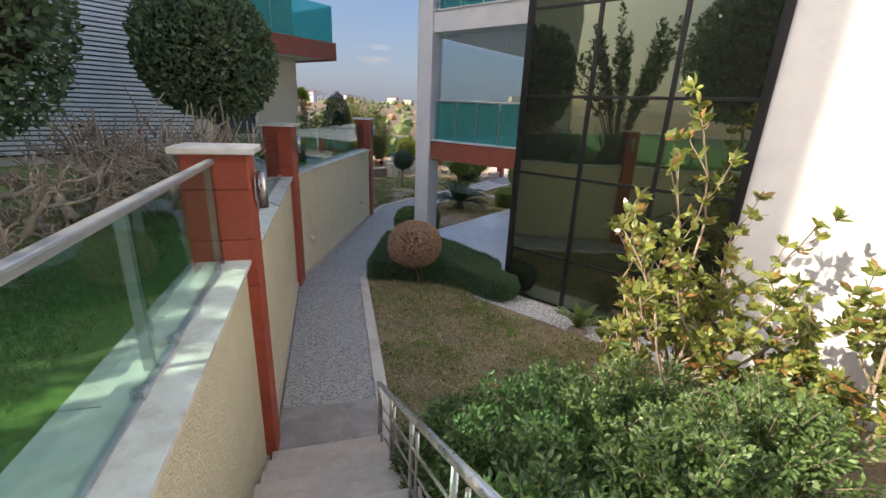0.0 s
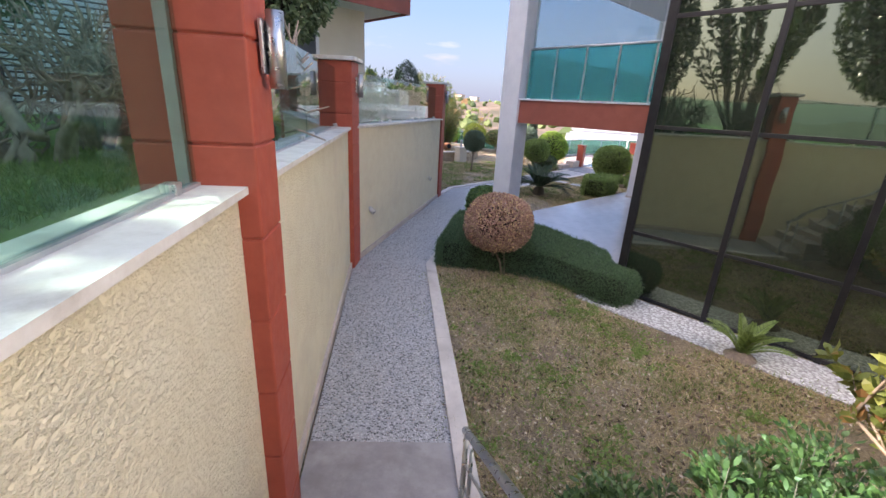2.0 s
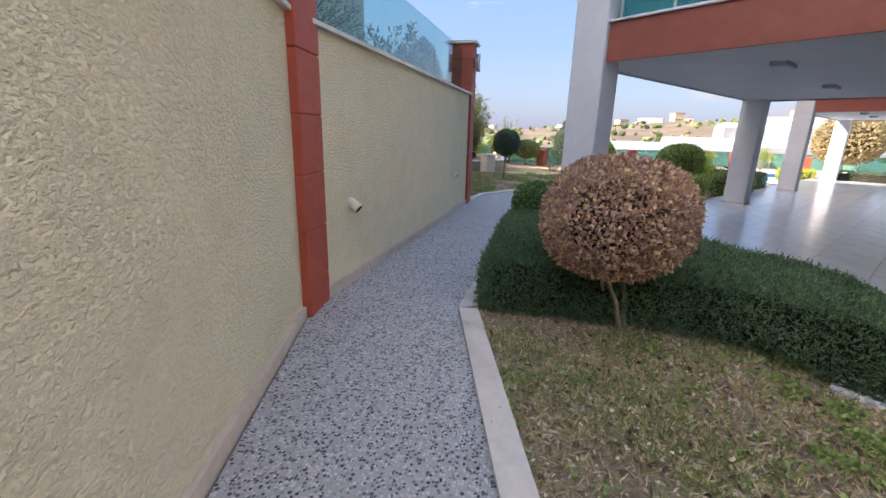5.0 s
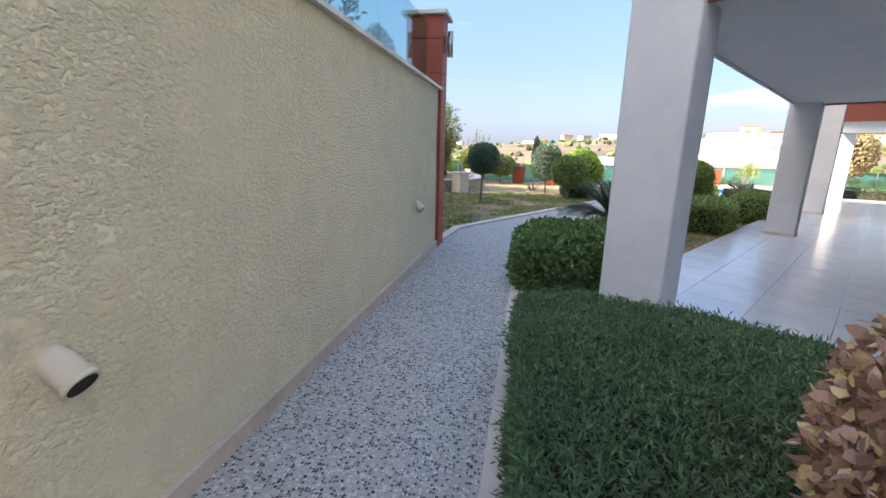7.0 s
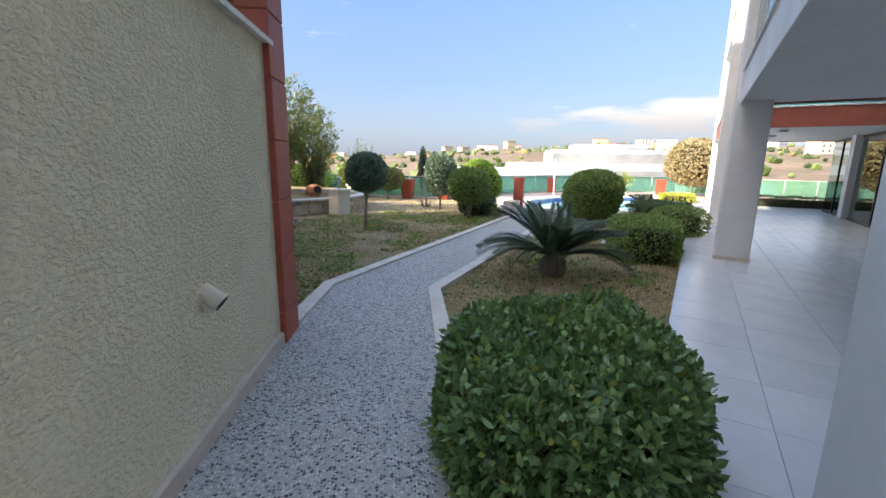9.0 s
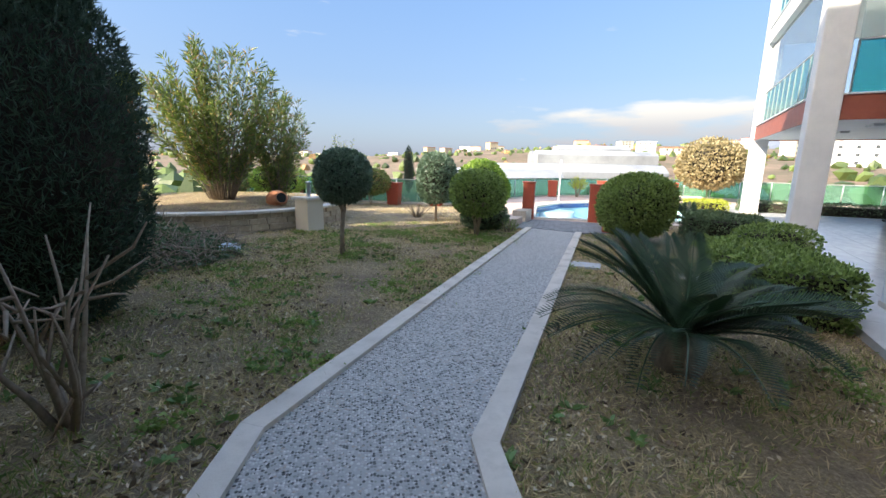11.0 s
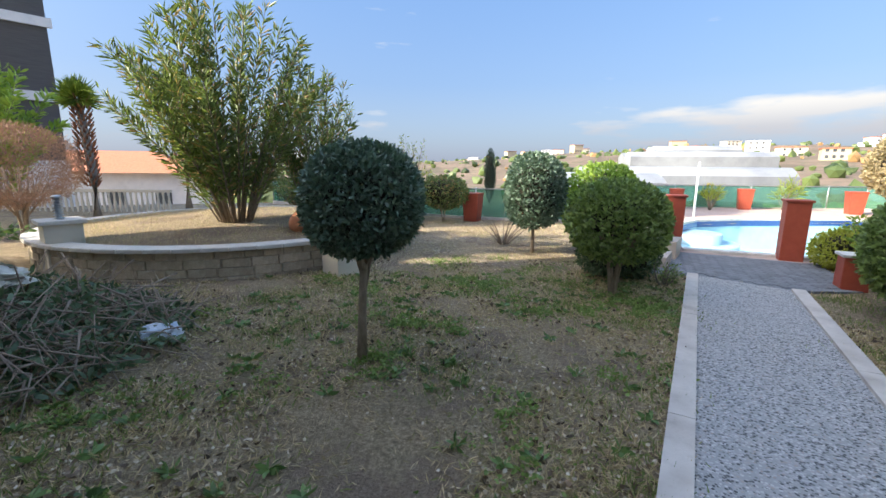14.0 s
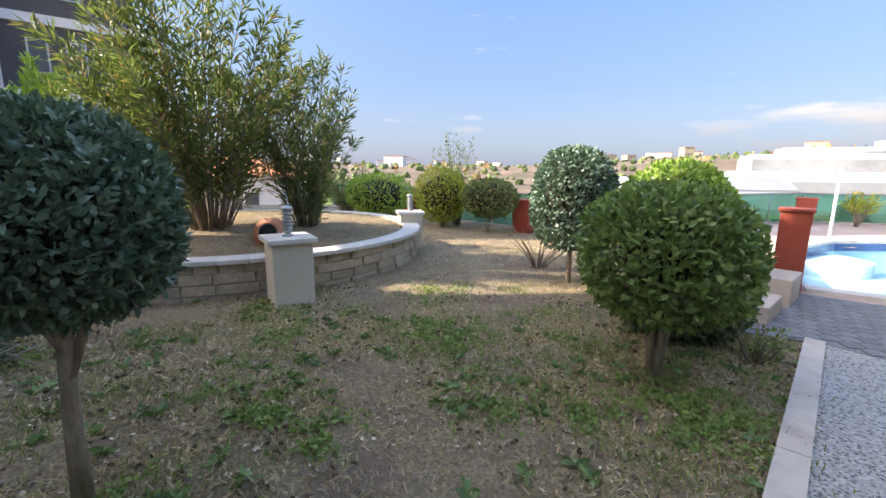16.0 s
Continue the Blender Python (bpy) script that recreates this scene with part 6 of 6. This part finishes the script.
for x, y, r, n in weeds:
    q = rng.normal(size=(n, 2)) * r * 0.5
    keep = [noise.noise(Vector((x + a, y + b, 0)) * 6) > -0.05 for a, b in q]
    C += [(x + a, y + b, gz(x + a, y + b) + rng.uniform(0.01, 0.05)) for (a, b), k in zip(q, keep) if k and on_lawn(x + a, y + b)]
C = np.array(C)
V, F = leaf_arrays(rng, C, rng.normal(size=C.shape) * np.array([1, 1, 0.35]) + np.array([0, 0, 0.15]), 0.03, 0.024)
tagged(raw("clover", V, F, L_CLOVER), "low bright green clover patches in the lawn", "clover", kind="stuff")
P = np.r_[scatter(15000, -6, 3, 15, 24.5, 0.9), scatter(7000, -1.5, 4, 4, 9, 0.6), scatter(2500, -3, 6, 24, 31, 0.6)] + np.array([0, 0, 0.012])
D = rng.normal(size=P.shape) * np.array([1, 1, 0.15])
V, F = leaf_arrays(rng, P, D, 0.034, 0.02)
tagged(raw("fallen_leaves", V, F, L_LITTER), "pale dry leaves fallen on the lawn", "leaves", kind="stuff")
P = np.r_[scatter(6500, -6, 3, 15, 24.5, 1.4), scatter(2600, -1.5, 4, 4, 9, 1.2)] + np.array([0, 0, 0.02])
V, F = leaf_arrays(rng, P, rng.normal(size=P.shape) * np.array([1, 1, 0.5]), 0.05, 0.026, 0.4)
tagged(raw("rotting_leaves", V, F, L_DEAD), "dark brown curled dead leaves in the lawn", "leaves", kind="stuff")
P = np.repeat(scatter(420, -6, 2.2, 15.2, 23.5, 1.2), 9, 0)
A = rng.uniform(0, 6.28, len(P))
V, F = leaf_arrays(rng, P + np.array([0, 0, 0.012]), np.c_[np.cos(A), np.sin(A), rng.uniform(0.15, 0.6, len(P))], 0.085, 0.034)
tagged(raw("broad_weeds", V, F, L_WEED), "broad-leaved green weeds flat in the lawn", "weeds", kind="stuff")

P = np.c_[rng.uniform(-4.6, -0.9, 26000), rng.uniform(-0.8, 5.5, 26000), np.full(26000, 2.115)]
P = P[P[:, 0] < -1.3 - 0.275 * (P[:, 1] + 1.1)]
V, F = leaf_arrays(rng, P, rng.normal(size=P.shape) * 0.5 + np.array([0, 0, 0.9]), 0.07, 0.009)
tagged(raw("turf_grass", V, F, L_GRASSGREEN), "fresh green grass of the upper garden", "grass", kind="stuff")
